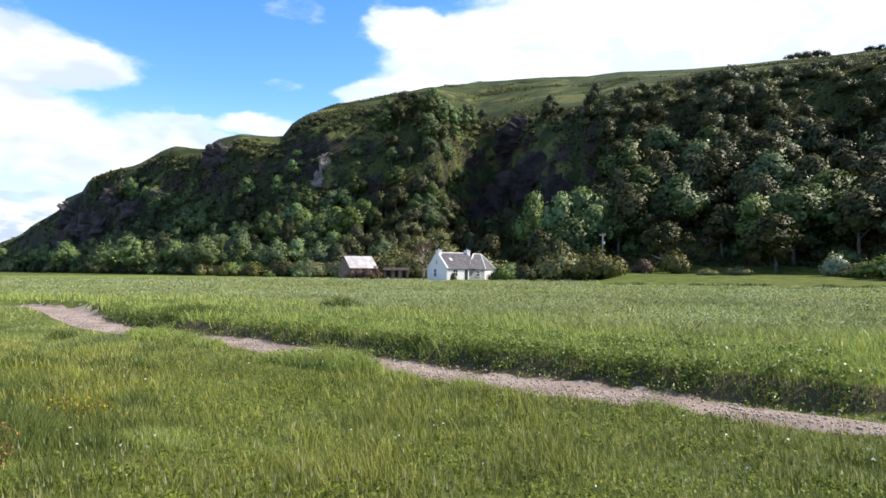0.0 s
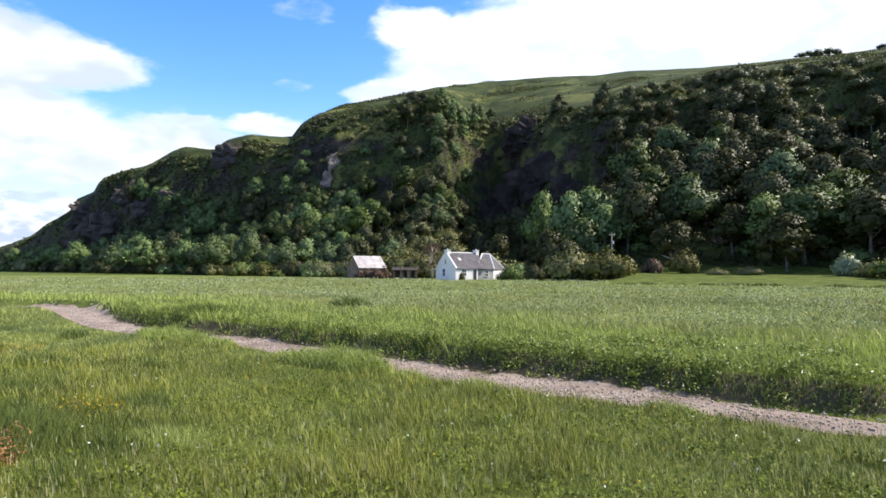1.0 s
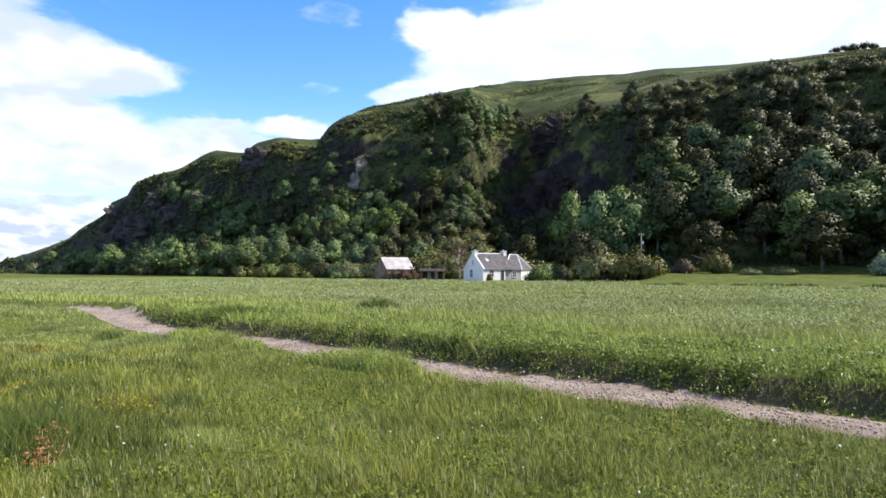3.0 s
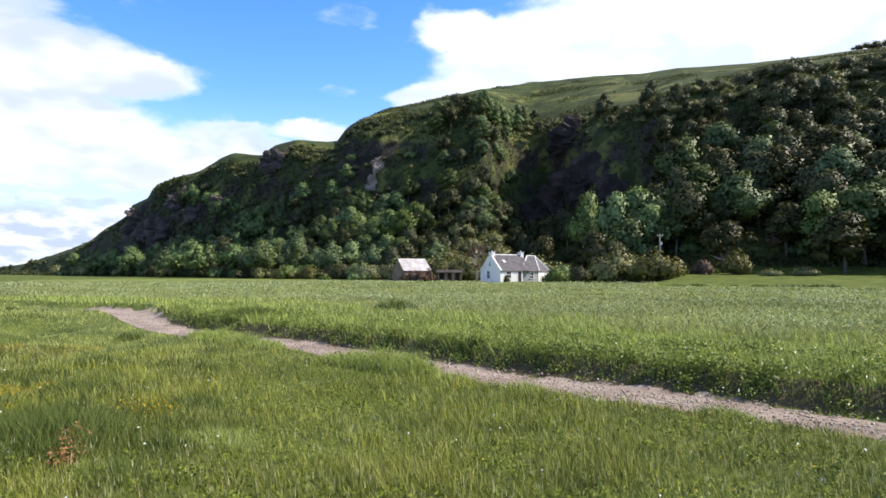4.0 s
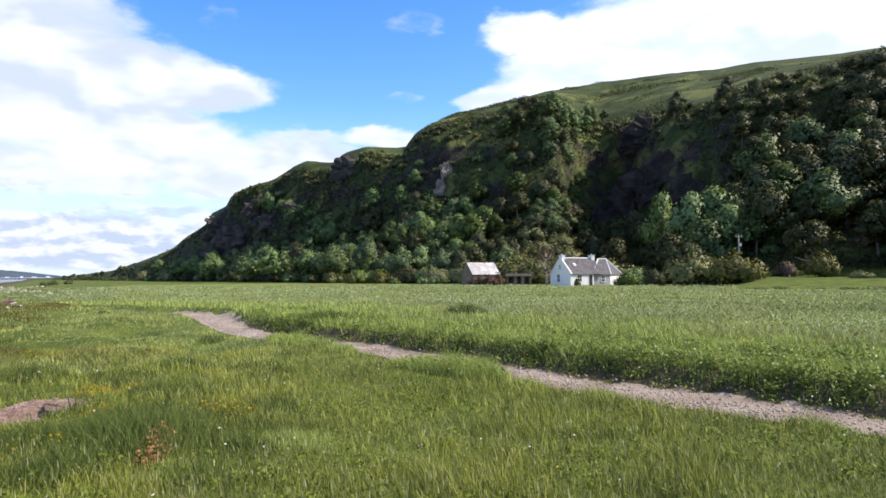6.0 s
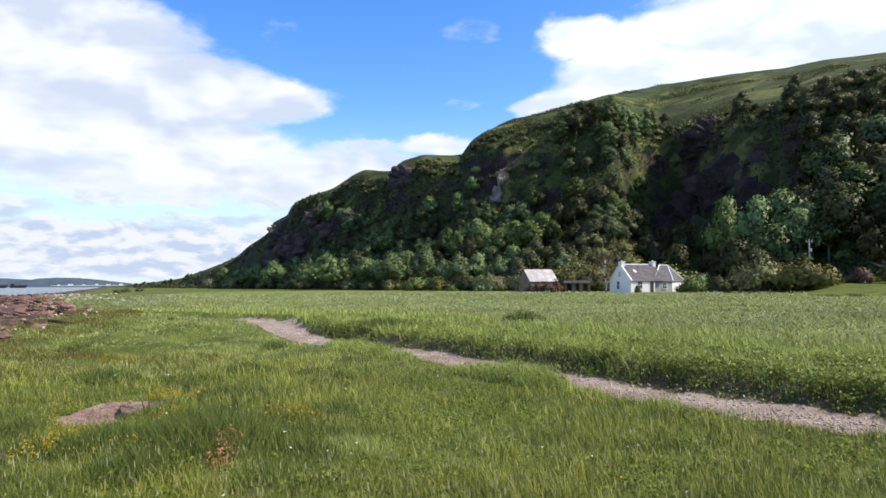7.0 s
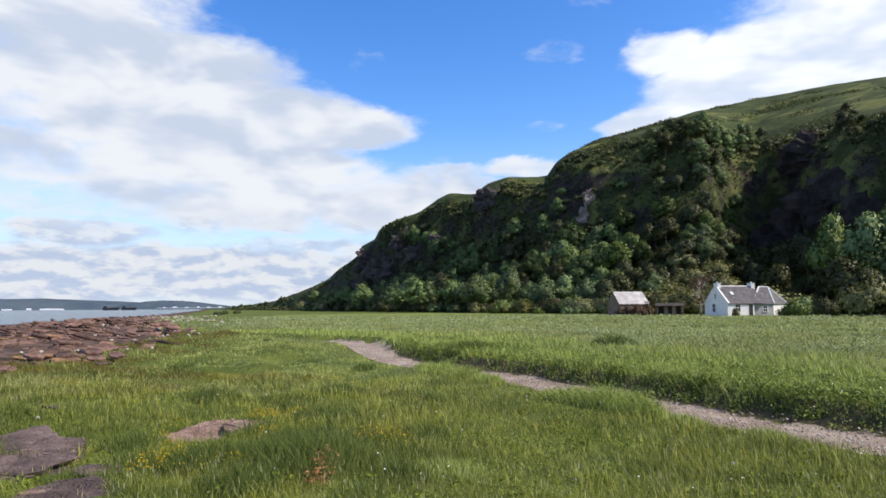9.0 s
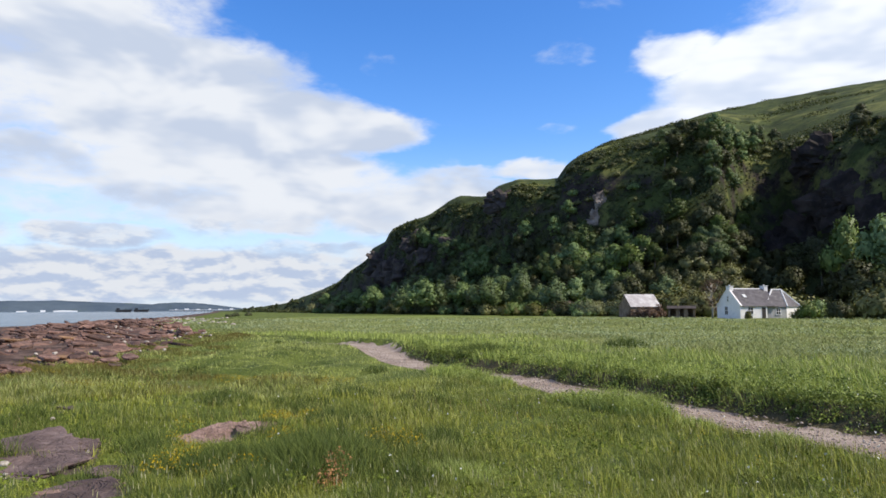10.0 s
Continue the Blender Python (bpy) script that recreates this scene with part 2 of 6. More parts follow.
pale_stone = plain("pale_stone", (0.30, 0.255, 0.215), (0.48, 0.43, 0.375), 0.85, 1.3, 0.5, 14.0)
lichen_rock = plain("lichen_rock", (0.15, 0.080, 0.040), (0.25, 0.150, 0.08), 0.9, 0.9, 0.7, 8.0, stain=(0.14, 0.10, 0.08), vary=0.45, crack=0.7)
pebble = plain("pebble", (0.28, 0.22, 0.18), (0.46, 0.39, 0.33), 0.9, 4.0, 0.3, 40.0)
gravel = plain("gravel", (0.26, 0.195, 0.158), (0.40, 0.320, 0.268), 0.9, 1.1, 0.9, 38.0, stain=(0.16, 0.125, 0.09))
white_wall = plain("white_wall", (0.80, 0.75, 0.73), (0.86, 0.81, 0.79), 0.85, 0.8, 0.2, 12.0, stain=(0.64, 0.60, 0.55))
# wall of the cottage wing, greyed to stand for its shade
shade_grey_wall = plain("shade_grey_wall", (0.30, 0.29, 0.29), (0.40, 0.39, 0.38), 0.9, 1.2, 0.4, 10.0, stain=(0.33, 0.31, 0.29))
slate = plain("slate", (0.060, 0.052, 0.060), (0.105, 0.093, 0.104), 0.55, 1.2, 0.5, 9.0, stain=(0.20, 0.19, 0.16))
ridge_white = plain("ridge_white", (0.62, 0.62, 0.62), (0.76, 0.76, 0.75), 0.8, 1.5, 0.2, 12.0)
dark_glass = plain("dark_glass", (0.015, 0.018, 0.022), (0.03, 0.034, 0.04), 0.12, 1.0, 0.02, 5.0, spec=0.5)
dark_door = plain("dark_door", (0.035, 0.030, 0.028), (0.06, 0.05, 0.045), 0.6, 2.0, 0.2, 14.0)
dark_void = plain("dark_void", (0.012, 0.011, 0.010), (0.02, 0.018, 0.016), 0.9)
barn_stone = plain("barn_stone", (0.15, 0.105, 0.075), (0.26, 0.19, 0.14), 0.9, 1.2, 0.8, 5.0, stain=(0.12, 0.11, 0.08))
tin_roof = plain("tin_roof", (0.42, 0.38, 0.37), (0.60, 0.57, 0.55), 0.6, 0.8, 0.2, 8.0, stain=(0.20, 0.13, 0.10))
# dark rusty sheets, taken darker still to include the trees' shadow
shaded_rust_roof = plain("shaded_rust_roof", (0.045, 0.036, 0.034), (0.09, 0.07, 0.065), 0.8, 1.0, 0.3, 8.0)
grey_wood = plain("grey_wood", (0.20, 0.18, 0.16), (0.33, 0.30, 0.27), 0.85, 1.5, 0.4, 14.0)
bleached = plain("bleached_wood", (0.42, 0.37, 0.30), (0.55, 0.50, 0.42), 0.85, 2.0, 0.4, 14.0)
# far hills: distance haze is mixed into this bluish base colour
hazed_land = plain("hazed_land", (0.066, 0.090, 0.122), (0.086, 0.112, 0.140), 1.0, 0.004, 0.0, 0.02, 0.0, stain=(0.085, 0.115, 0.11))
far_white = plain("far_white", (0.55, 0.57, 0.60), (0.65, 0.66, 0.68), 0.8)
far_dark = plain("far_dark", (0.010, 0.012, 0.016), (0.02, 0.022, 0.028), 0.8)


def ground_material():
    m, n = material("ground_cover")
    pos = n.put("ShaderNodeNewGeometry").outputs["Position"]
    lay = n.put("ShaderNodeSeparateColor", None, Color=n.put("ShaderNodeAttribute", {"attribute_name": "cover"}).outputs["Color"]).outputs
    fine = n.noise(pos, 9.0, 6.0, 0.7)
    mid = n.noise(pos, 0.6, 6.0, 0.65)
    wide = n.noise(pos, 0.05, 6.0, 0.6)
    meadow = n.mix(n.ramp(mid, 0.35, 0.65), (0.065, 0.092, 0.017), (0.170, 0.200, 0.038))
    meadow = n.mix(n.ramp(fine, 0.4, 0.7), meadow, (0.060, 0.082, 0.018))
    field = n.mix(n.ramp(mid, 0.35, 0.65), (0.130, 0.160, 0.036), (0.205, 0.235, 0.060))
    field = n.mix(n.ramp(wide, 0.4, 0.65, 0.0, 0.6), field, (0.190, 0.245, 0.065))
    wild = n.mix(n.ramp(n.noise(pos, 0.11, 8.0, 0.7), 0.38, 0.62), (0.026, 0.036, 0.012), (0.066, 0.084, 0.024))
    wild = n.mix(n.ramp(n.noise(pos, 0.045, 6.0, 0.65, 0.6), 0.53, 0.62), wild, (0.140, 0.146, 0.044))
    wild = n.mix(n.ramp(n.noise(pos, 0.5, 6.0, 0.7), 0.5, 0.75, 0.0, 0.7), wild, (0.022, 0.032, 0.012))
    steep = n.put("ShaderNodeSeparateXYZ", None, Vector=n.put("ShaderNodeNewGeometry").outputs["Normal"]).outputs[2]
    stone = n.mix(n.ramp(n.noise(pos, 0.3, 7.0, 0.7), 0.4, 0.65), (0.022, 0.018, 0.017), (0.060, 0.046, 0.041))
    wild = n.mix(n.math("MULTIPLY", n.ramp(steep, 0.66, 0.48), n.ramp(n.noise(pos, 0.09, 6.0, 0.7), 0.42, 0.58)), wild, stone)
    beach = n.mix(n.ramp(n.noise(pos, 0.9, 8.0, 0.7), 0.38, 0.62), (0.045, 0.029, 0.024), (0.15, 0.100, 0.080))
    soft = n.math("MULTIPLY", n.math("SUBTRACT", mid, 0.5), 0.9)

    def over(below, top, k):
        return n.mix(n.ramp(n.math("ADD", lay[k], soft), 0.38, 0.62), below, top)

    col = over(over(over(meadow, field, 1), wild, 2), beach, 0)
    earth = n.put("ShaderNodeAttribute", {"attribute_name": "cover"}).outputs["Alpha"]
    col = n.mix(n.ramp(n.math("ADD", earth, soft), 0.35, 0.6), col, n.mix(fine, (0.060, 0.050, 0.026), (0.130, 0.112, 0.060)))
    rel = n.put("ShaderNodeBump", None, Strength=0.8, Distance=0.25, Height=n.math("ADD", mid, n.math("MULTIPLY", fine, 0.3))).outputs[0]
    s = n.put("ShaderNodeBsdfPrincipled", None, Base_Color=col, Roughness=0.92, Normal=rel)
    s.inputs["Specular IOR Level"].default_value = 0.15
    finish(n, s.outputs[0])
    return m


def sea_material():
    m, n = material("sea_water")
    pos = n.put("ShaderNodeTexCoord").outputs["Object"]
    chop = n.math("ADD", n.noise(pos, 0.5, 6.0, 0.65), n.math("MULTIPLY", n.noise(pos, 0.06, 4.0), 1.5))
    rel = n.put("ShaderNodeBump", None, Strength=0.55, Distance=0.6, Height=chop).outputs[0]
    col = n.mix(n.ramp(n.noise(pos, 0.01, 5.0), 0.4, 0.6), (0.045, 0.075, 0.105), (0.065, 0.10, 0.13))
    s = n.put("ShaderNodeBsdfPrincipled", None, Base_Color=col, Roughness=0.22, Normal=rel)
    s.inputs["IOR"].default_value = 1.33
    finish(n, s.outputs[0])
    return m


# ------------------------------------------------------------------ shape of the land


def lattice(ix, iy, seed):
    h = (ix.astype(np.int64) * 374761393 + iy.astype(np.int64) * 668265263 + seed * 974634541) & 0xFFFFFFFF
    h = ((h ^ (h >> 13)) * 1274126177) & 0xFFFFFFFF
    return ((h ^ (h >> 16)) & 0xFFFF) / 65535.0


def vnoise(x, y, seed=0):
    x, y = np.asarray(x, float), np.asarray(y, float)
    ix, iy = np.floor(x), np.floor(y)
    fx, fy = x - ix, y - iy
    fx, fy = fx * fx * (3 - 2 * fx), fy * fy * (3 - 2 * fy)
    a, b = lattice(ix, iy, seed), lattice(ix + 1, iy, seed)
    c, d = lattice(ix, iy + 1, seed), lattice(ix + 1, iy + 1, seed)
    return (a + (b - a) * fx) * (1 - fy) + (c + (d - c) * fx) * fy


def fbm(x, y, seed=0, octaves=4):
    total, amp, norm = 0.0, 1.0, 0.0
    for k in range(octaves):
        total, norm = total + amp * (vnoise(x, y, seed + k) - 0.5), norm + amp
        x, y, amp = np.asarray(x) * 2.03 + 7.1, np.asarray(y) * 2.03 + 3.7, amp * 0.5
    return total / norm


def step(a, b, v):
    u = np.clip((np.asarray(v, float) - a) / (b - a), 0, 1)
    return u * u * (3 - 2 * u)


PATH_X = [30, 14, 8, 4.75, 2.95, 1.7, 0.3, -0.9, -2.0, -3.6, -5.3, -8.6, -10.9, -14.0, -16.2, -18.8, -22.5, -26.5]
PATH_Y = [-10, 1.5, 5.2, 7.3, 8.5, 9.4, 10.6, 11.6, 12.8, 14.3, 15.7, 18.2, 20.6, 25.0, 27.8, 29.3, 30.6, 33.5]


def path_offset(x, y):
    """Distance from the path's middle line, positive on the field's side."""
    best = np.full(np.shape(x), 1e9)
    for (x0, y0), (x1, y1) in zip(zip(PATH_X, PATH_Y), zip(PATH_X[1:], PATH_Y[1:])):
        dx, dy = x1 - x0, y1 - y0
        u = np.clip(((x - x0) * dx + (y - y0) * dy) / (dx * dx + dy * dy), 0, 1)
        ex, ey = x - x0 - u * dx, y - y0 - u * dy
        d = np.hypot(ex, ey) * np.where(dx * ey - dy * ex < 0, 1, -1)
        best = np.where(np.abs(d) < np.abs(best), d, best)
    return best


SHORE_Y = [-400, -100, 0, 11.75, 24, 33.6, 40, 49, 83, 148, 400, 900, 3000]
SHORE_X = [130, 28, -11.5, -17.8, -25, -30.5, -40, -51, -87, -140, -360, -800, -2700]


def seaward(x, y):
    """Distance from the edge of the turf, positive towards the sea."""
    return (np.interp(y, SHORE_Y, SHORE_X) - x) * 0.84 + 3.0 * fbm(x * 0.08, y * 0.08, 40, 3)


# the escarpment, by bearing: foot, brow and crest distances, heights of brow and crest
BEARING = [-110, -60, -34, -27, -20, -14, -8, -3, -1, 1, 3, 9, 12, 13.2, 14.5, 16.9, 18.2, 19.8, 22.4, 23.6, 24.4, 26.2, 27.9, 28.6, 29.7, 31.5, 33.5, 36.5, 39, 41]
FOOT = [105, 100, 112, 120, 121, 118, 134, 150, 148, 139, 138, 150, 156, 159, 163, 172, 177, 184, 199, 208, 214, 229, 244, 252, 265, 292, 334, 430, 560, 700]
BROW = [190, 185, 190, 196, 194, 186, 212, 236, 234, 206, 208, 220, 226, 226, 226, 228, 235, 245, 258, 266, 272, 287, 303, 309, 319, 343, 388, 490, 620, 760]
BROW_Z = [46, 48, 51.5, 53.6, 51.5, 47.5, 51, 53.5, 56, 53.5, 52.5, 51.5, 51.5, 47.4, 45.6, 45.8, 45.5, 44.2, 44.9, 43.1, 40.3, 40.0, 37.4, 31.9, 28.1, 20.1, 11.8, 6.9, 3.6, 2.2]
CREST = [330, 330, 330, 330, 332, 336, 340, 335, 326, 314, 300, 270, 242, 242, 242, 244, 251, 261, 274, 282, 288, 303, 319, 325, 335, 359, 404, 506, 636, 776]
# the skyline's rise in degrees, by bearing
SKY_B = [-110, -33, -30.5, -27, -20.7, -14.9, -7.9, -3.1, 1.3, 4.2, 6.7, 9.0, 10.8, 12.1, 12.8, 13.6, 14.5, 17.0, 18.8, 19.8, 22.0, 23.0, 24.6, 26.4, 27.9, 28.4, 29.5, 29.9, 31.5, 32.3, 33.5, 36.5, 39, 41]
SKY_E = [15.0, 15.5, 15.5, 15.65, 15.7, 15.95, 16.05, 15.82, 15.36, 14.84, 14.2, 13.8, 13.15, 12.6, 12.1, 11.0, 10.9, 11.0, 10.4, 9.6, 9.7, 9.2, 8.1, 7.5, 6.85, 5.8, 5.2, 4.3, 3.2, 2.4, 1.8, 0.63, 0.21, 0.07]


def hill(x, y):
    """Height of the escarpment over the plain and how far up its face, 0 to 1."""
    r, b = np.hypot(x, y), np.degrees(np.arctan2(-x, y))
    wob = 9 * fbm(x * 0.03, y * 0.03, 11, 3)
    foot, brow = np.interp(b, BEARING, FOOT) + wob, np.interp(b, BEARING, BROW) + wob * 0.8
    gully = fbm(b * 0.13, r * 0.012, 21, 2)
    bz = np.interp(b, BEARING, BROW_Z)
    crest = np.interp(b, BEARING, CREST)
    cz = 1.6 + crest * np.tan(np.radians(np.interp(b, SKY_B, SKY_E)))
    bz = np.minimum(bz, 1.2 + np.interp(b, BEARING, BROW) * (cz - 1.6) / crest - np.where(b > 12, 0.3, 1.5))
    u = (r - foot) / (brow - foot) + 0.22 * gully * step(0.0, 0.3, (r - foot) / (brow - foot)) * step(1.3, 0.9, (r - foot) / (brow - foot))
    easy = np.interp(u, [0, 0.12, 0.30, 0.48, 0.58, 0.70, 0.84, 1.0], [0, 0.03, 0.15, 0.33, 0.52, 0.76, 0.92, 1.0])
    crag = np.interp(u, [0, 0.15, 0.35, 0.56, 0.62, 0.68, 0.80, 1.0], [0, 0.04, 0.16, 0.34, 0.62, 0.82, 0.93, 1.0])
    sheer = np.clip(np.exp(-((b + 6.5) / 5.0) ** 2) + np.exp(-((b - 11.0) / 2.0) ** 2) + np.exp(-((b - 17.0) / 2.5) ** 2) + step(25, 28, b), 0, 1)
    face = (easy + (crag - easy) * sheer) * bz
    v = np.clip((r - brow) / (crest - brow), 0, 1)
    rise = v * (1.5 - 0.5 * v)
    top = 1.6 + np.clip(r, brow, crest) * ((bz - 1.6) / brow * (1 - rise) + (cz - 1.6) / crest * rise) - bz
    fall = np.clip((r - crest) / 900, 0, 1) * 0.35 * cz
    rough = fbm(x * 0.09, y * 0.09, 31, 4) * np.where(b > 12, 2.5, 5.0) * step(0.05, 0.3, u) + fbm(x * 0.3, y * 0.3, 35, 3) * 1.6 * step(0.02, 0.2, u)
    rough = rough * (1 - 0.86 * step(0.86, 1.02, u))
    keep = step(42.5, 40.0, b) * step(-150, -115, b)
    return (np.where(u > 0, face + np.where(u >= 1, top - fall, 0), 0) + rough * step(0, 0.1, u)) * keep, np.clip(u, 0, 1.5) * keep


def land(x, y):
    x, y = np.asarray(x, float), np.asarray(y, float)
    s = seaward(x, y) * (1 + 1.5 * step(70, 130, y))
    d = path_offset(x, y)
    z = 0.16 * fbm(x * 0.12, y * 0.12, 3, 3) + 0.10 * fbm(x * 0.6, y * 0.6, 5, 3) * step(30, 8, np.hypot(x, y))
    z = z + 0.30 * fbm(x * 0.9, y * 0.9, 7, 2) * step(-1.2, -3.0, d) * step(40, 20, np.hypot(x, y)) * step(0.0, -4.0, x + 0.25 * y)
    z = z + 0.75 * fbm(x * 0.33, y * 0.33, 6, 3) * step(-1.2, -3.5, d) * step(60, 25, np.hypot(x, y)) * step(-1.0, -8.0, x + 0.25 * y)
    z = z + 1.25 * step(80, 122, np.hypot(x, y)) * step(0.21, 0.27, x / np.maximum(y, 1.0)) * (y > 0)
    edge = 0.80 - 0.40 * step(2.0, 6.0, x)
    bank = step(0.0, 0.36, d - edge + 0.2 * fbm(x * 0.7, y * 0.7, 8, 3)) * step(40, 22, np.hypot(x, y) - 8)
    z = z + 0.22 * bank - 0.10 * step(0.85, 0.5, np.abs(d))
    z = z - 1.35 * step(0, 34, s) - 2.8 * step(45, 130, s) + 0.35 * fbm(x * 0.13, y * 0.13, 14, 3) * step(0, 12, s)
    return z + hill(x, y)[0]


def height(x, y):
    return float(land(np.array([x]), np.array([y]))[0])


def mesh_from(name, verts, faces, mats, smooth=False):
    me = bpy.data.meshes.new(name)
    me.from_pydata([tuple(v) for v in verts], [], [tuple(f) for f in faces])
    for m in mats if isinstance(mats, (list, tuple)) else [mats]:
        me.materials.append(m)
    if smooth:
        me.polygons.foreach_set("use_smooth", [True] * len(me.polygons))
    me.update()
    return me


def raw_mesh(name, verts, loops, sides, mat, smooth=False):
    """A mesh straight from arrays, all faces with the same number of sides."""
    me = bpy.data.meshes.new(name)
    n = len(loops) // sides
    me.vertices.add(len(verts))
    me.vertices.foreach_set("co", np.asarray(verts, np.float32).ravel())
    me.loops.add(len(loops))
    me.loops.foreach_set("vertex_index", np.asarray(loops, np.int32))
    me.polygons.add(n)
    me.polygons.foreach_set("loop_start", np.arange(0, n * sides, sides, dtype=np.int32))
    me.polygons.foreach_set("loop_total", np.full(n, sides, np.int32))
    if smooth:
        me.polygons.foreach_set("use_smooth", np.ones(n, bool))
    me.materials.append(mat)
    me.update(calc_edges=True)
    return me


def build_ground():
    bearings = np.concatenate([np.arange(-40, 62, 0.36), np.arange(62, 320, 3.0)])
    rings = np.concatenate([[0.001, 0.3, 1.0, 1.8, 2.5], np.geomspace(3.2, 110, 200), np.geomspace(112, 420, 130), np.geomspace(430, 4700, 60)])
    bb, rr = np.meshgrid(np.radians(bearings), rings)
    x, y = 0.3 - np.sin(bb) * rr, -0.7 + np.cos(bb) * rr
    z = land(x, y)
    nb, nr = len(bearings), len(rings)
    i, j = np.meshgrid(np.arange(nb), np.arange(nr - 1))
    i2 = (i + 1) % nb
    quads = np.stack([j * nb + i, (j + 1) * nb + i, (j + 1) * nb + i2, j * nb + i2], -1).reshape(-1, 4)
    me = raw_mesh("ground", np.stack([x, y, z], -1).reshape(-1, 3), quads.ravel(), 4, ground_material(), True)
    s, d, u = seaward(x, y), path_offset(x, y), hill(x, y)[1]
    cover = np.zeros((nb * nr, 4), np.float32)
    cover[:, 0] = step(-1.5, 2.5, s).ravel()
    cover[:, 1] = (step(4, 9, d) * np.where(x > 0.23 * y, step(84, 78, np.hypot(x, y)), step(190, 150, np.hypot(x, y))) * step(40, 33, np.degrees(bb))).ravel()
    apron = 0.05 * step(-10, -15, np.degrees(bb))
    pasture = 0.38 * step(1.0, 1.12, u) * step(9, 5, np.degrees(bb))
    cover[:, 2] = (step(apron, apron + 0.12, u) - pasture).ravel()
    cover[:, 3] = (step(0.50, 0.70, d) * step(1.30, 1.05, d) * step(34, 24, np.hypot(x, y))).ravel()
    me.attributes.new("cover", "FLOAT_COLOR", "POINT").data.foreach_set("color", cover.ravel())
    return tagged(new("ground", me), "grassy coastal plain rising to a green escarpment", "ground", kind="structure")


build_ground()
sea_bm = bmesh.new()
bmesh.ops.create_circle(sea_bm, cap_ends=True, segments=96, radius=4690)
sea_me = bpy.data.meshes.new("water")
sea_bm.to_mesh(sea_me)
sea_me.materials.append(sea_material())
water = tagged(new("water", sea_me), "grey-blue sea with a light chop", "sea", kind="structure")
water.location = (0, 0, -1.5)


def build_path():
    pts = []
    for k in range(len(PATH_X) - 1):
        length = math.hypot(PATH_X[k + 1] - PATH_X[k], PATH_Y[k + 1] - PATH_Y[k])
        for q in range(max(2, int(length / 0.35))):
            u = q / max(2, int(length / 0.35))
            pts.append((PATH_X[k] + (PATH_X[k + 1] - PATH_X[k]) * u, PATH_Y[k] + (PATH_Y[k + 1] - PATH_Y[k]) * u))
    pts = np.array(pts)
    for _ in range(6):
        pts[1:-1] = pts[1:-1] * 0.5 + (pts[:-2] + pts[2:]) * 0.25
    pts = pts[np.hypot(pts[:, 0], pts[:, 1]) < 37.2]
    way = np.gradient(pts, axis=0)
    way /= np.linalg.norm(way, axis=1)[:, None]
    side = np.stack([way[:, 1], -way[:, 0]], 1)
    across = np.linspace(-1, 1.25, 9)
    half = 0.62 - 0.34 * step(2.0, 6.0, pts[:, 0]) - 0.02 * step(16, 20, np.hypot(pts[:, 0], pts[:, 1])) + 0.25 * fbm(pts[:, 0] * 0.8, pts[:, 1] * 0.8, 50, 2) + 0.18 * step(22, 30, np.hypot(pts[:, 0], pts[:, 1])) - 0.5 * step(34.0, 37.2, np.hypot(pts[:, 0], pts[:, 1]))
    half = np.maximum(half, 0.12)
    p = pts[:, None, :] + side[:, None, :] * (across[None, :, None] * half[:, None, None])
    z = land(p[..., 0], p[..., 1]) + 0.035 - 0.03 * np.abs(across)[None] ** 2 + 0.02 * fbm(p[..., 0] * 4, p[..., 1] * 4, 51, 2)
    n, c = len(pts), 9
    i, j = np.meshgrid(np.arange(c - 1), np.arange(n - 1))
    quads = np.stack([j * c + i, j * c + i + 1, (j + 1) * c + i + 1, (j + 1) * c + i], -1).reshape(-1, 4)
    me = raw_mesh("path", np.concatenate([p, z[..., None]], -1).reshape(-1, 3), quads.ravel(), 4, gravel, True)
    return tagged(new("path", me), "narrow gravel footpath worn through the grass", "path", kind="structure")


build_path()

# ------------------------------------------------------------------ plants


def part(name, me, parent, label=""):
    ob = new(name, me)
    ob.parent = parent
    return tagged(ob, label)


def tube(points, radii, sides=7):
    """A bent, tapering tube through the points."""
    verts, faces = [], []
    for k, (p, r) in enumerate(zip(points, radii)):
        a, b = points[max(0, k - 1)], points[min(len(points) - 1, k + 1)]
        d = Vector(b) - Vector(a)
        q = d.to_track_quat("Z", "Y")
        for i in range(sides):
            t = 2 * math.pi * i / sides
            verts.append(tuple(Vector(p) + q @ Vector((math.cos(t) * r, math.sin(t) * r, 0))))
    for k in range(len(points) - 1):
        for i in range(sides):
            j = (i + 1) % sides
            faces.append((k * sides + i, k * sides + j, (k + 1) * sides + j, (k + 1) * sides + i))
    faces.append(tuple(range(sides - 1, -1, -1)))
    n = (len(points) - 1) * sides
    faces.append(tuple(range(n, n + sides)))
    return verts, faces


def ball():
    bm = bmesh.new()
    bmesh.ops.create_icosphere(bm, subdivisions=1, radius=1)
    bm.verts.index_update()
    co = np.array([v.co[:] for v in bm.verts])
    tri = np.array([[v.index for v in f.verts] for f in bm.faces])
    bm.free()
    return co, tri


BALL, BALL_TRI = ball()


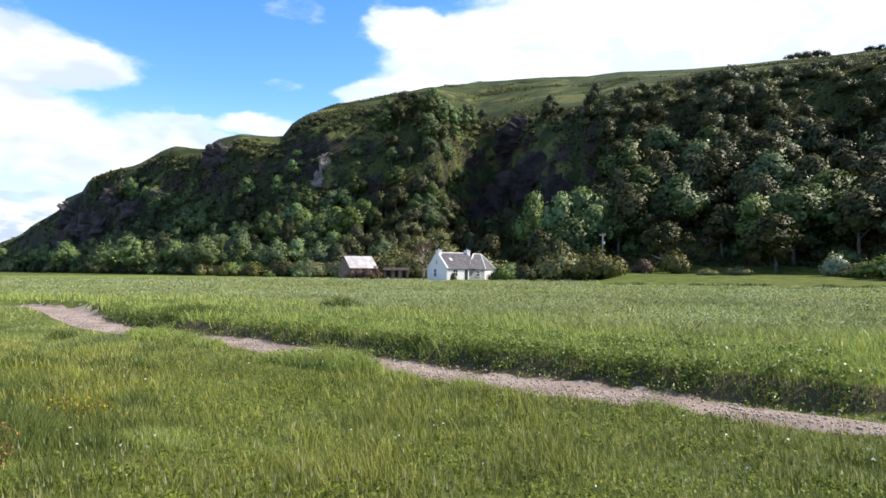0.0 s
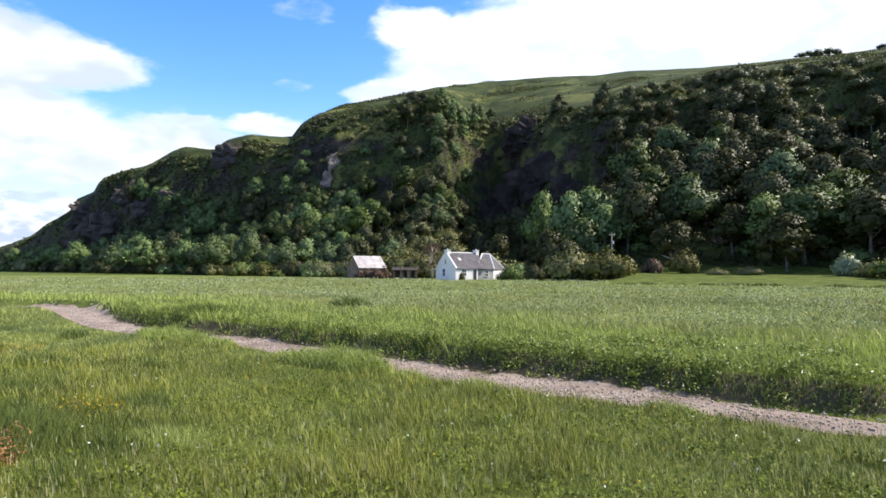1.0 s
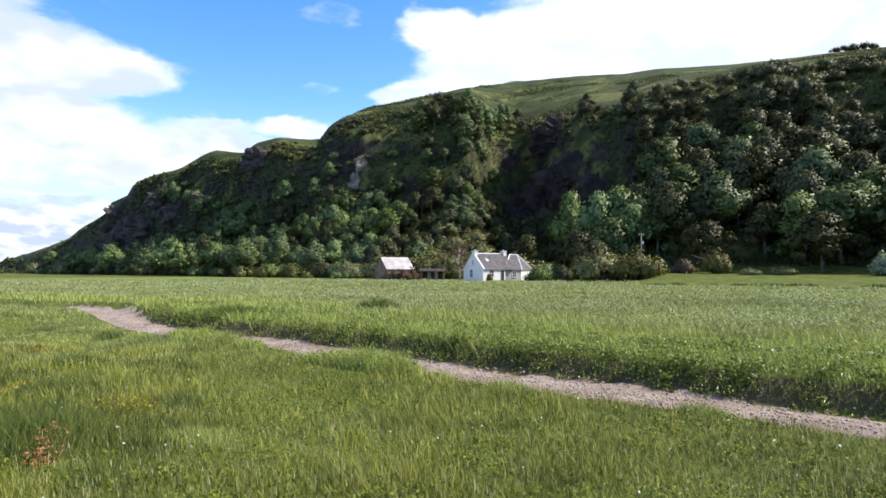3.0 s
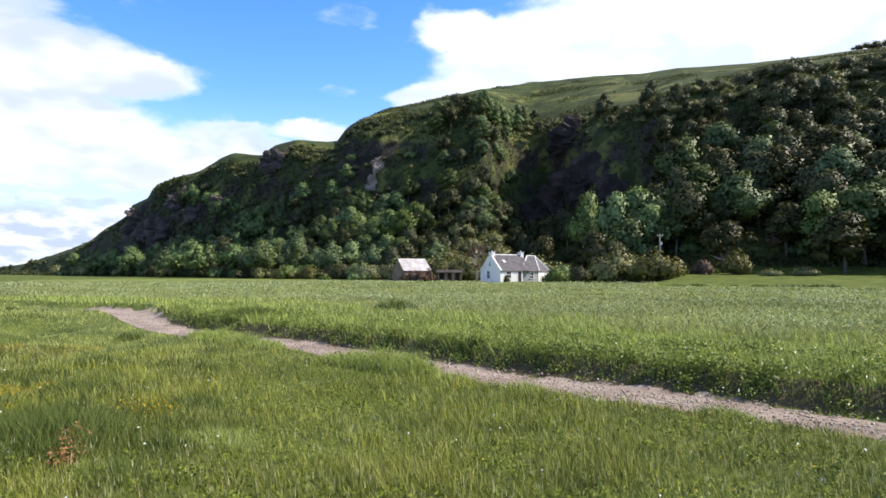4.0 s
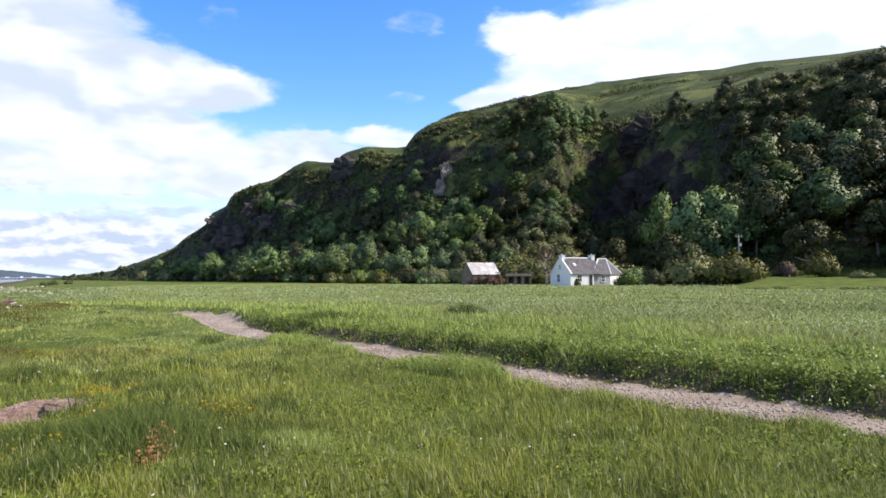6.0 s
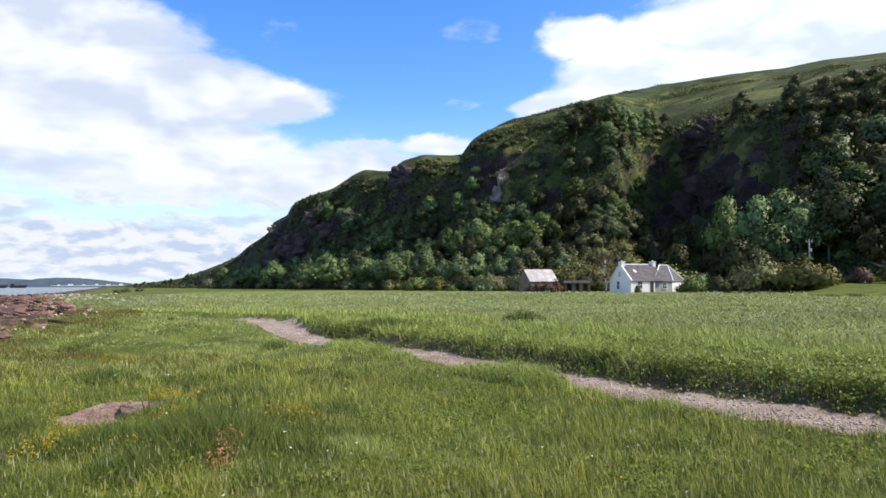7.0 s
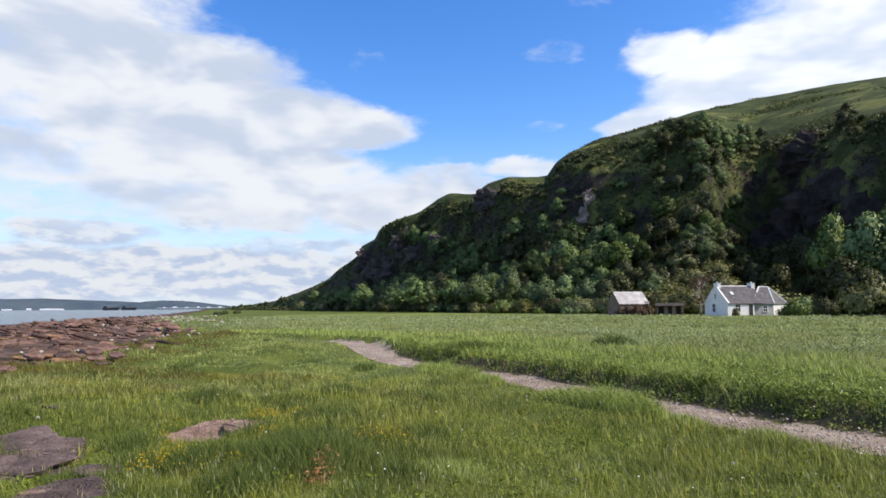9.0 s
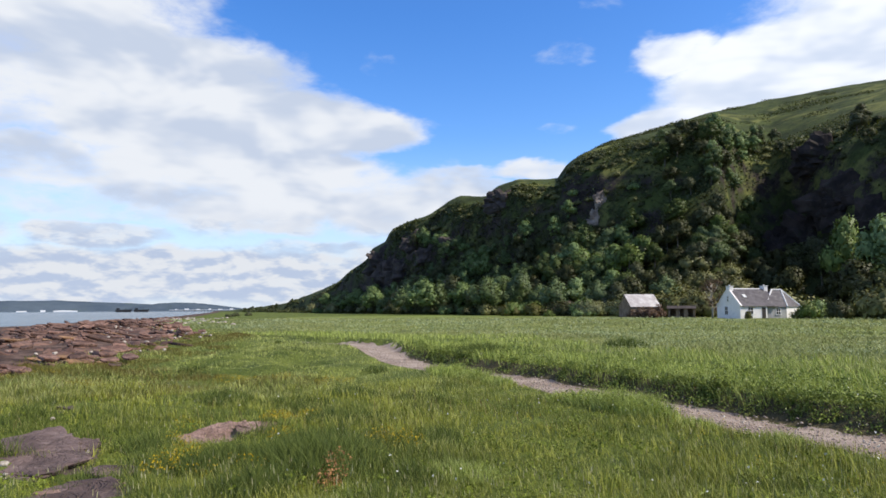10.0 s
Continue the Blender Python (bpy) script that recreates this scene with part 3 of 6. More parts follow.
def leaf_cloud(rng, lumps, count, size, solid=0.58):
    """A crown of uneven leaf clumps with loose sprays over them: vertices, triangles, soft normals."""
    c = np.array([l[0] for l in lumps], float)
    rad = np.array([l[1] for l in lumps], float)
    mid = (c * rad[:, None]).sum(0) / rad.sum()

    def soften(d, p):
        out = p - mid
        out /= np.linalg.norm(out, axis=1)[:, None] + 1e-6
        n = d * 0.75 + out * 0.55 + (0, 0, 0.10)
        return n / np.linalg.norm(n, axis=1)[:, None]

    verts, normals, tris, base = [], [], [], 0
    for k in range(len(lumps)):
        bump = 1 + rng.normal(scale=0.10, size=len(BALL)) + 0.22 * np.sin(BALL @ rng.normal(scale=3.2, size=3) + rng.random() * 6)
        p = c[k] + BALL * (rad[k] * solid * bump)[:, None] * (1, 1, 0.9)
        n = soften(BALL + rng.normal(scale=0.22, size=BALL.shape), p)
        verts.append(p), normals.append(n), tris.append(BALL_TRI + base)
        base += len(p)
    which = rng.choice(len(lumps), count, p=rad ** 2 / (rad ** 2).sum())
    d = rng.normal(size=(count, 3))
    d[:, 2] = d[:, 2] * 0.9 + 0.3
    d /= np.linalg.norm(d, axis=1)[:, None]
    p = c[which] + d * (rad[which] * (0.62 + 0.55 * rng.random(count) ** 1.3))[:, None]
    nrm = d + rng.normal(scale=0.5, size=(count, 3)) + (0, 0, 0.2)
    nrm /= np.linalg.norm(nrm, axis=1)[:, None]
    a = np.cross(nrm, rng.normal(size=(count, 3)))
    a /= np.linalg.norm(a, axis=1)[:, None]
    b = np.cross(nrm, a)
    s = size * (0.5 + 0.9 * rng.random(count))[:, None]
    verts.append(np.stack([p - a * s * 0.6, p + a * s * 0.6, p + b * s * 0.85], 1).reshape(-1, 3))
    normals.append(np.repeat(soften(d * 0.8 + nrm * 0.45, p), 3, 0))
    tris.append(np.arange(count * 3).reshape(-1, 3) + base)
    return np.concatenate(verts), np.concatenate(tris), np.concatenate(normals)


def leaf_mesh(name, verts, tris, normals, mat):
    me = raw_mesh(name, verts, tris.ravel(), 3, mat, True)
    me.normals_split_custom_set_from_vertices(normals.tolist())
    return me


def crown_lumps(rng, tall, wide, kind):
    lumps = []
    if kind == "tree":
        n = 17
        for k in range(n):
            u = rng.random()
            t = rng.random() * 2 * math.pi
            zz = 0.30 + 0.58 * u
            reach = wide * math.sin(math.pi * min(0.98, 0.18 + 0.80 * u)) * (0.45 + 0.45 * rng.random())
            lumps.append(((math.cos(t) * reach, math.sin(t) * reach, tall * zz), wide * (0.20 + 0.19 * rng.random())))
        lumps.append(((0, 0, tall * 0.6), wide * 0.55))
        lumps.append(((wide * 0.1, 0, tall * 0.84), wide * 0.34))
    else:
        for k in range(11):
            t = rng.random() * 2 * math.pi
            reach = wide * (0.2 + 0.55 * rng.random())
            lumps.append(((math.cos(t) * reach, math.sin(t) * reach, tall * (0.22 + 0.45 * rng.random() * (1.1 - reach / wide))),
                          wide * (0.25 + 0.18 * rng.random())))
        lumps.append(((0, 0, tall * 0.5), wide * 0.5))
    return lumps


def tree_meshes(seed, tall, wide, leaf, count=900, size=0.5):
    rng = np.random.default_rng(seed)
    lumps = crown_lumps(rng, tall, wide, "tree")
    top = tall * 0.72
    lean = rng.normal(scale=0.05, size=2) * tall
    verts, faces = tube([(0, 0, -0.8), (lean[0] * 0.2, lean[1] * 0.2, tall * 0.2), (lean[0] * 0.6, lean[1] * 0.6, tall * 0.45), (lean[0], lean[1], top)],
                        [tall * 0.030, tall * 0.022, tall * 0.016, tall * 0.006])
    for c, r in lumps[:7]:
        z0 = tall * (0.18 + 0.3 * rng.random())
        k = z0 / top
        start = (lean[0] * k, lean[1] * k, z0)
        mid = (c[0] * 0.5, c[1] * 0.5, (z0 + c[2]) * 0.5 + 0.1 * tall * 0.3)
        v, f = tube([start, mid, c], [tall * 0.011, tall * 0.008, tall * 0.003], 5)
        faces += [tuple(i + len(verts) for i in q) for q in f]
        verts += v
    trunk = mesh_from("trunk", verts, faces, bark, True)
    return trunk, leaf_mesh("crown", *leaf_cloud(rng, lumps, count, size), LEAF[leaf])


def bush_meshes(seed, tall, wide, leaf, count=1300, size=0.29):
    rng = np.random.default_rng(seed)
    lumps = crown_lumps(rng, tall, wide, "bush")
    verts, faces = [], []
    for k in range(5):
        t = rng.random() * 6.28
        c = lumps[k][0]
        v, f = tube([(0.12 * math.cos(t), 0.12 * math.sin(t), -0.4), (c[0] * 0.45, c[1] * 0.45, c[2] * 0.6), c], [0.07, 0.05, 0.02], 5)
        faces += [tuple(i + len(verts) for i in q) for q in f]
        verts += v
    stems = mesh_from("main_stem", verts, faces, bark, True)
    v, f, n = leaf_cloud(rng, lumps, count, size)
    v[:, 2] = np.maximum(v[:, 2], -0.3)
    return stems, leaf_mesh("crown", v, f, n, LEAF[leaf])


KINDS = {
    "oak": ("dark green broadleaf tree on the wooded slope", [tree_meshes(100 + k, 9.0, 4.2, "oak", 2300, 0.40) for k in range(3)]),
    "sycamore": ("mid-green sycamore tree with a dense rounded crown", [tree_meshes(200 + k, 9.5, 4.0, "sycamore", 2300, 0.40) for k in range(3)]),
    "ash": ("light green tree with feathery foliage", [tree_meshes(300 + k, 9.5, 3.7, "ash", 2300, 0.40) for k in range(3)]),
    "thorn": ("olive-green hawthorn bush with dense twiggy growth", [bush_meshes(400 + k, 3.6, 3.0, "thorn") for k in range(3)]),
    "willow": ("grey-green willow scrub with a rounded top", [bush_meshes(500 + k, 3.8, 3.1, "willow") for k in range(3)]),
    "brown": ("reddish-brown bush of thin bare twigs", [bush_meshes(600 + k, 3.0, 2.6, "brown") for k in range(2)]),
    "scrub": ("dark green scrub bush clinging to the slope", [bush_meshes(700 + k, 3.2, 2.8, "oak") for k in range(3)]),
    "pale": ("pale silvery green bush", [bush_meshes(800 + k, 3.0, 2.2, "pale") for k in range(2)]),
    "young": ("bright green rounded bush", [bush_meshes(900 + k, 3.4, 2.6, "ash") for k in range(3)]),
}
TREES = {"oak", "sycamore", "ash"}
MASTERS = {}
plant_rng = random.Random(7)


PLANTS = []


def plant(kind, x, y, scale=1.0, wide=1.0, label=None, group=""):
    """Notes one tree or bush to stand at x, y; grow() plants them all."""
    PLANTS.append((kind, plant_rng.randrange(len(KINDS[kind][1])), x, y, scale, wide, plant_rng.uniform(0, 360), label, group))


def grow(most=295):
    """The nearest of each kind become things of their own; those far off join into one woodland."""
    count, rest = {True: 0, False: 0}, []
    for kind, k, x, y, scale, wide, turn, label, group in sorted(PLANTS, key=lambda p: p[2] ** 2 + p[3] ** 2):
        text, forms = KINDS[kind]
        tree = kind in TREES
        m = Matrix.Translation((x, y, height(x, y) - 0.25)) @ pose(0, 0, 0, 0, 0, turn)
        count[tree] += 1
        if count[tree] > most:
            rest.append((kind, k, m @ Matrix.Diagonal((scale * wide, scale * wide, scale, 1))))
            continue
        if (kind, k) not in MASTERS:
            ob = MASTERS[kind, k] = new("tree" if tree else "bush")
            part("trunk" if tree else "main_stem", forms[k][0], ob)
            part("crown", forms[k][1], ob)
            tagged(ob, text, "tree" if tree else "bush")
            ob.matrix_basis = m
        else:
            ob = copy_thing(MASTERS[kind, k], m)
        ob.scale = (scale * wide, scale * wide, scale)
        tagged(ob, label or text, group=group)
    # the far wood
    verts, normals, tris, slots, mats, base = [], [], [], [], [], 0
    for kind, k, m in rest:
        me = KINDS[kind][1][k][1]
        co, no = np.empty(len(me.vertices) * 3, np.float32), np.empty(len(me.loops) * 3, np.float32)
        me.vertices.foreach_get("co", co)
        me.corner_normals.foreach_get("vector", no)
        loops = np.empty(len(me.loops), np.int32)
        me.loops.foreach_get("vertex_index", loops)
        vn = np.zeros((len(me.vertices), 3), np.float32)
        vn[loops] = no.reshape(-1, 3)
        use = len(co) // 3 - (len(co) // 3) // 2
        f = loops.reshape(-1, 3)
        f = f[(f < use).all(1)]
        mm = np.array(m)
        verts.append(co.reshape(-1, 3)[:use] @ mm[:3, :3].T + mm[:3, 3])
        nn = vn[:use] @ np.array(m.to_3x3().normalized()).T
        normals.append(nn / (np.linalg.norm(nn, axis=1)[:, None] + 1e-6))
        tris.append(f + base)
        base += use
        if me.materials[0] not in mats:
            mats.append(me.materials[0])
        slots += [mats.index(me.materials[0])] * len(f)
    if not verts:
        return
    v = np.concatenate(verts)
    me = raw_mesh("far_woodland", v, np.concatenate(tris).ravel(), 3, mats[0], True)
    for q in mats[1:]:
        me.materials.append(q)
    me.polygons.foreach_set("material_index", np.array(slots, np.int32))
    me.normals_split_custom_set_from_vertices(np.concatenate(normals).tolist())
    tagged(new("far_woodland", me), "dense mixed green woodland on the far slope", "woodland", kind="stuff")


def bearing_xy(b, r):
    return -math.sin(radians(b)) * r, math.cos(radians(b)) * r


# wood on the face of the escarpment: (from, to) bearings, how far up, count, kinds, size
ZONES = [
    (-38, -13, 0.17, 0.54, 84, ["oak", "oak", "oak", "sycamore", "scrub"], (0.95, 1.5)),
    (-13, -1.5, 0.04, 0.42, 48, ["oak", "oak", "scrub", "thorn"], (0.7, 1.0)),
    (-38, -22, 0.5, 0.64, 40, ["oak", "oak", "oak", "scrub"], (0.6, 0.95)),
    (-38, -20, 0.62, 0.97, 70, ["scrub", "scrub", "scrub", "thorn"], (0.7, 1.25)),
    (-22, -13, 0.5, 0.66, 28, ["oak", "oak", "oak", "scrub"], (0.6, 0.9)),
    (-22, -12, 0.64, 0.90, 36, ["scrub", "scrub", "thorn"], (0.6, 1.0)),
    (-2.0, 1.5, 0.35, 0.90, 22, ["sycamore", "ash", "ash"], (0.55, 0.85)),
    (-12, -1.5, 0.44, 0.74, 44, ["scrub", "scrub", "scrub", "thorn"], (0.35, 0.6)),
    (-13, -1.5, 0.74, 0.90, 34, ["scrub", "scrub", "thorn", "oak"], (0.5, 0.7)),
    (-1.5, 5.0, 0.0, 0.36, 46, ["thorn", "willow", "scrub", "scrub", "thorn"], (0.8, 1.3)),
    (-1.5, 5.0, 0.36, 0.86, 42, ["sycamore", "oak", "sycamore", "oak"], (0.5, 0.8)),
    (5.0, 12.0, 0.05, 0.55, 54, ["scrub", "oak", "sycamore", "scrub", "thorn"], (0.6, 0.85)),
    (5.0, 12.0, 0.55, 0.86, 40, ["scrub", "scrub", "thorn"], (0.4, 0.65)),
    (12.0, 26.0, 0.04, 0.60, 110, ["sycamore", "oak", "ash", "scrub", "sycamore"], (0.6, 0.95)),
    (6.0, 26.0, 0.10, 0.62, 46, ["young", "ash", "young", "sycamore"], (0.75, 1.15)),
    (12.0, 26.0, 0.60, 0.84, 50, ["scrub", "scrub", "thorn", "scrub"], (0.45, 0.7)),
    (26.0, 33.0, 0.03, 0.32, 32, ["sycamore", "oak", "ash"], (0.6, 0.85)),
    (26.0, 36.0, 0.30, 0.56, 30, ["scrub", "scrub"], (0.45, 0.7)),
    (33.0, 40.0, 0.0, 0.7, 46, ["scrub", "scrub"], (0.5, 0.8)),
]
for b0, b1, u0, u1, count, kinds, (s0, s1) in ZONES:
    made, tries, spots = 0, 0, []
    while made < count and tries < count * 40:
        tries += 1
        b, u = plant_rng.uniform(b0, b1), plant_rng.uniform(u0, u1)
        foot, brow = np.interp(b, BEARING, FOOT), np.interp(b, BEARING, BROW)
        x, y = bearing_xy(b, foot + (brow - foot) * u)
        gap = 2.9 * (s0 + s1) / 2 * math.hypot(x, y) / 170
        if any((x - p) ** 2 + (y - q) ** 2 < gap * gap for p, q in spots):
            continue
        spots.append((x, y))
        plant(plant_rng.choice(kinds), x, y, plant_rng.uniform(s0, s1) * (1.0 if b < 26 else 1.15), plant_rng.uniform(0.9, 1.2), group="wood on the escarpment")
        made += 1

# a clump of bushes on the crest, and shrubs along the edge of the wood
for b, r, size in ((-27.5, 322, 0.9), (-28.0, 324, 1.05), (-28.6, 322, 1.15), (-29.2, 324, 1.15), (-29.8, 322, 0.95), (-32.7, 322, 0.8), (-33.3, 320, 0.9), (-36.0, 318, 0.9)):
    plant("scrub", *bearing_xy(b, r), size, 1.25, group="clump of bushes on the crest")
for k in range(44):
    b = plant_rng.uniform(-38, -14)
    foot = float(np.interp(b, BEARING, FOOT))
    plant(plant_rng.choice(["thorn", "scrub", "scrub", "young", "brown"]), *bearing_xy(b, foot + plant_rng.uniform(7, 18)), plant_rng.uniform(0.5, 1.05), plant_rng.uniform(0.9, 1.3),
          group="scrub at the foot of the slope")
# hedge of scrub along the foot
for k in range(120):
    b = plant_rng.uniform(-14, 36)
    foot = float(np.interp(b, BEARING, FOOT))
    x, y = bearing_xy(b, foot - plant_rng.uniform(-8, 14) * foot / 150)
    kind = plant_rng.choice(["thorn", "willow", "scrub", "young", "scrub", "young", "thorn"])
    plant(kind, x, y, plant_rng.uniform(0.7, 1.35) * (1 + 0.3 * (b > 22)), plant_rng.uniform(0.85, 1.2), group="scrub at the foot of the slope")
for k in range(26):
    b = plant_rng.uniform(6, 34)
    foot = float(np.interp(b, BEARING, FOOT))
    x, y = bearing_xy(b, foot + plant_rng.uniform(-6, 10))
    plant(plant_rng.choice(["sycamore", "ash", "oak"]), x, y, plant_rng.uniform(0.65, 1.0) * (1 + 0.2 * (b > 22)), 1.1, group="wood at the foot of the slope")

# ------------------------------------------------------------------ buildings


def box(bm, x0, x1, y0, y1, z0, z1):
    m = Matrix.Translation(((x0 + x1) / 2, (y0 + y1) / 2, (z0 + z1) / 2)) @ Matrix.Diagonal((x1 - x0, y1 - y0, z1 - z0, 1))
    return bmesh.ops.create_cube(bm, size=1, matrix=m)["verts"]


def bm_part(name, bm, mat, parent, label="", bevel=0.0):
    if bevel:
        bmesh.ops.bevel(bm, geom=bm.edges[:], offset=bevel, segments=1, affect="EDGES")
    bmesh.ops.recalc_face_normals(bm, faces=bm.faces[:])
    me = bpy.data.meshes.new(name)
    bm.to_mesh(me)
    bm.free()
    me.materials.append(mat)
    return part(name, me, parent, label)


def prism(bm, outline, y0, y1):
    """A solid from an outline in x and z, drawn out along y."""
    a = [bm.verts.new((x, y0, z)) for x, z in outline]
    b = [bm.verts.new((x, y1, z)) for x, z in outline]
    bm.faces.new(a)
    bm.faces.new(b[::-1])
    for i in range(len(outline)):
        j = (i + 1) % len(outline)
        bm.faces.new((a[j], a[i], b[i], b[j]))
    return bm


def window(parent, x, z, wide, tall, m, name="window"):
    """A sash window, its outer face at y = 0 facing -y, laid in by m."""
    holder = new(name)
    holder.parent = parent
    holder.matrix_local = m
    bm = bmesh.new()
    for x0, x1, z0, z1 in ((-wide / 2 - .08, -wide / 2, 0, tall), (wide / 2, wide / 2 + .08, 0, tall),
                           (-wide / 2 - .08, wide / 2 + .08, tall, tall + .08), (-wide / 2, wide / 2, tall / 2 - .03, tall / 2 + .03),
                           (-.02, .02, 0, tall / 2 - .03), (-.02, .02, tall / 2 + .03, tall)):
        box(bm, x + x0, x + x1, -0.03, 0.05, z + z0, z + z1)
    bm_part("frame", bm, white_wall, holder)
    bm = bmesh.new()
    box(bm, x - wide / 2, x + wide / 2, 0.0, 0.03, z, z + tall)
    bm_part("pane", bm, dark_glass, holder)
    bm = bmesh.new()
    box(bm, x - wide / 2 - .14, x + wide / 2 + .14, -0.10, 0.05, z - 0.09, z)
    bm_part("sill", bm, ridge_white, holder)
    return holder


def cottage(x, y, turn):
    """Whitewashed cottage: its long front faces -y, the near gable stands at its -x end."""
    ob = new("cottage")
    ob.matrix_basis = pose(x, y, height(x, y) - 0.05, 0, 0, turn)
    long1, roof_end, deep, eaves, top = 4.5, 6.4, 6.2, 1.95, 4.6
    bm = prism(bmesh.new(), [(0, -0.4), (deep, -0.4), (deep, eaves), (deep / 2, top), (0, eaves)], 0, long1)
    bmesh.ops.transform(bm, matrix=Matrix(((0, 1, 0, 0), (1, 0, 0, 0), (0, 0, 1, 0), (0, 0, 0, 1))), verts=bm.verts)
    bm_part("wall", bm, white_wall, ob)
    # lower wing, shade put into its grey wall; last bay bent back, whitewashed
    kink, end = (8.05, 0.35), (11.2, 1.5)
    for outline, mat in (([(long1, 0.35), kink, (7.6, deep - 0.35), (long1, deep - 0.35)], shade_grey_wall),
                         ([kink, end, (10.6, deep - 0.35), (7.6, deep - 0.35)], white_wall)):
        bm = prism(bmesh.new(), outline, -0.4, eaves - 0.12)
        bmesh.ops.transform(bm, matrix=Matrix(((1, 0, 0, 0), (0, 0, 1, 0), (0, 1, 0, 0), (0, 0, 0, 1))), verts=bm.verts)
        bm_part("wall", bm, mat, ob)
    # main roof: two slopes with thickness
    for side in (0, 1):
        bm = bmesh.new()
        rise, run = top - eaves, deep / 2
        slope = math.hypot(rise, run)
        box(bm, 0.10, roof_end - 0.05, -0.2, slope, 0.02, 0.10)
        tilt = math.atan2(rise, run)
        m = pose(0, 0, eaves, math.degrees(tilt)) if side == 0 else Matrix.Translation((roof_end, deep, eaves)) @ pose(0, 0, 0, 0, 0, 180) @ pose(0, 0, 0, math.degrees(tilt))
        bmesh.ops.transform(bm, matrix=m, verts=bm.verts)
        bm_part("roof", bm, slate, ob)
    # raised skews on the gable, ridge
    for side in (0, 1):
        bm = bmesh.new()
        rise, run = top - eaves, deep / 2
        slope, tilt = math.hypot(rise, run), math.degrees(math.atan2(top - eaves, deep / 2))
        box(bm, -0.06, 0.24, -0.15, slope, 0.0, 0.20)
        m = pose(0, 0, eaves, tilt) if side == 0 else Matrix.Translation((0.18, deep, eaves)) @ pose(0, 0, 0, 0, 0, 180) @ pose(0, 0, 0, tilt)
        bmesh.ops.transform(bm, matrix=m, verts=bm.verts)
        bm_part("skew", bm, white_wall, ob, bevel=0.02)
    bm = prism(bmesh.new(), [(-0.2, -0.08), (0.2, -0.08), (0.05, 0.14), (-0.05, 0.14)], 0.1, roof_end - 0.1)
    bmesh.ops.transform(bm, matrix=Matrix(((0, 1, 0, 0), (1, 0, 0, deep / 2), (0, 0, 1, top), (0, 0, 0, 1))), verts=bm.verts)
    bm_part("ridge", bm, ridge_white, ob, "pale mortared ridge")
    # wing roof: short ridge, hips down to the bent corner and the end
    z0, z1, cy = eaves - 0.15, top - 0.1, deep / 2
    bm = bmesh.new()
    low = [bm.verts.new((x, y, z0)) for x, y in ((long1 + 0.05, 0.15), (8.1, 0.15), (11.4, 1.4), (10.8, deep - 0.15), (long1 + 0.05, deep - 0.15))]
    ra, rb = bm.verts.new((7.6, cy, z1)), bm.verts.new((9.2, cy, z1))
    for f in ((low[0], low[1], rb, ra), (low[1], low[2], rb), (low[2], low[3], rb), (low[3], low[4], ra, rb), (low[4], low[0], ra), low[::-1]):
        bm.faces.new(f)
    bm_part("roof", bm, slate, ob)

    def bar(name, p, q, r):
        v, f = tube([p, q], [r, r], 6)
        part(name, mesh_from(name, v, f, ridge_white), ob)

    bar("ridge", (7.6, cy, z1 + 0.02), (9.2, cy, z1 + 0.02), 0.13)
    bar("hip", (9.2, cy, z1 + 0.02), (8.1, 0.15, z0 + 0.03), 0.13)
    bar("hip", (9.2, cy, z1 + 0.02), (11.4, 1.4, z0 + 0.03), 0.14)
    bar("hip", (9.2, cy, z1 + 0.02), (10.8, deep - 0.15, z0 + 0.03), 0.14)
    bar("valley", (7.6, cy - 0.02, z1 + 0.05), (5.3, 0.95, z0 + 0.95), 0.12)
    # chimneys with pots
    for cx, tall in ((0.35, 0.42), (roof_end - 0.15, 0.45)):
        holder = new("chimney")
        holder.parent = ob
        bm = bmesh.new()
        box(bm, cx - 0.32, cx + 0.32, deep / 2 - 0.5, deep / 2 + 0.5, top - 0.5, top + tall)
        bm_part("chimney", bm, white_wall, holder, bevel=0.02)
        bm = bmesh.new()
        box(bm, cx - 0.38, cx + 0.38, deep / 2 - 0.56, deep / 2 + 0.56, top + tall, top + tall + 0.10)
        bm_part("cap", bm, ridge_white, holder, bevel=0.02)
        v, f = tube([(cx, deep / 2, top + tall + 0.1), (cx, deep / 2, top + tall + 0.28)], [0.13, 0.10], 10)
        part("pot", mesh_from("pot", v, f, ridge_white, True), holder)
    # openings
    window(ob, -3.6, 0.65, 0.75, 1.2, pose(-0.02, 0, 0, 0, 0, -90))
    window(ob, -3.1, 2.75, 0.4, 0.7, pose(-0.02, 0, 0, 0, 0, -90))
    window(ob, 1.7, 0.75, 0.8, 1.0, pose(0, -0.02, 0))
    window(ob, 6.6, 0.65, 0.7, 0.9, pose(0, 0.33, 0))
    holder = new("door")
    holder.parent = ob
    bm = bmesh.new()
    box(bm, 3.55, 4.25, -0.02, 0.06, -0.05, 1.75)
    bm_part("leaf", bm, dark_door, holder, "dark painted plank door")
    bm = bmesh.new()
    for q in ((3.47, 3.55, 0, 1.75), (4.25, 4.33, 0, 1.75), (3.47, 4.33, 1.75, 1.83)):
        box(bm, q[0], q[1], -0.04, 0.05, q[2], q[3])
    bm_part("frame", bm, white_wall, holder)
    v, f = tube([(long1 + 0.15, 0.28, 0.0), (long1 + 0.15, 0.28, eaves - 0.2)], [0.06, 0.06], 8)
    part("drainpipe", mesh_from("drainpipe", v, f, dark_door, True), ob)
    # rooflight
    bm = bmesh.new()
    rise, run = top - eaves, deep / 2
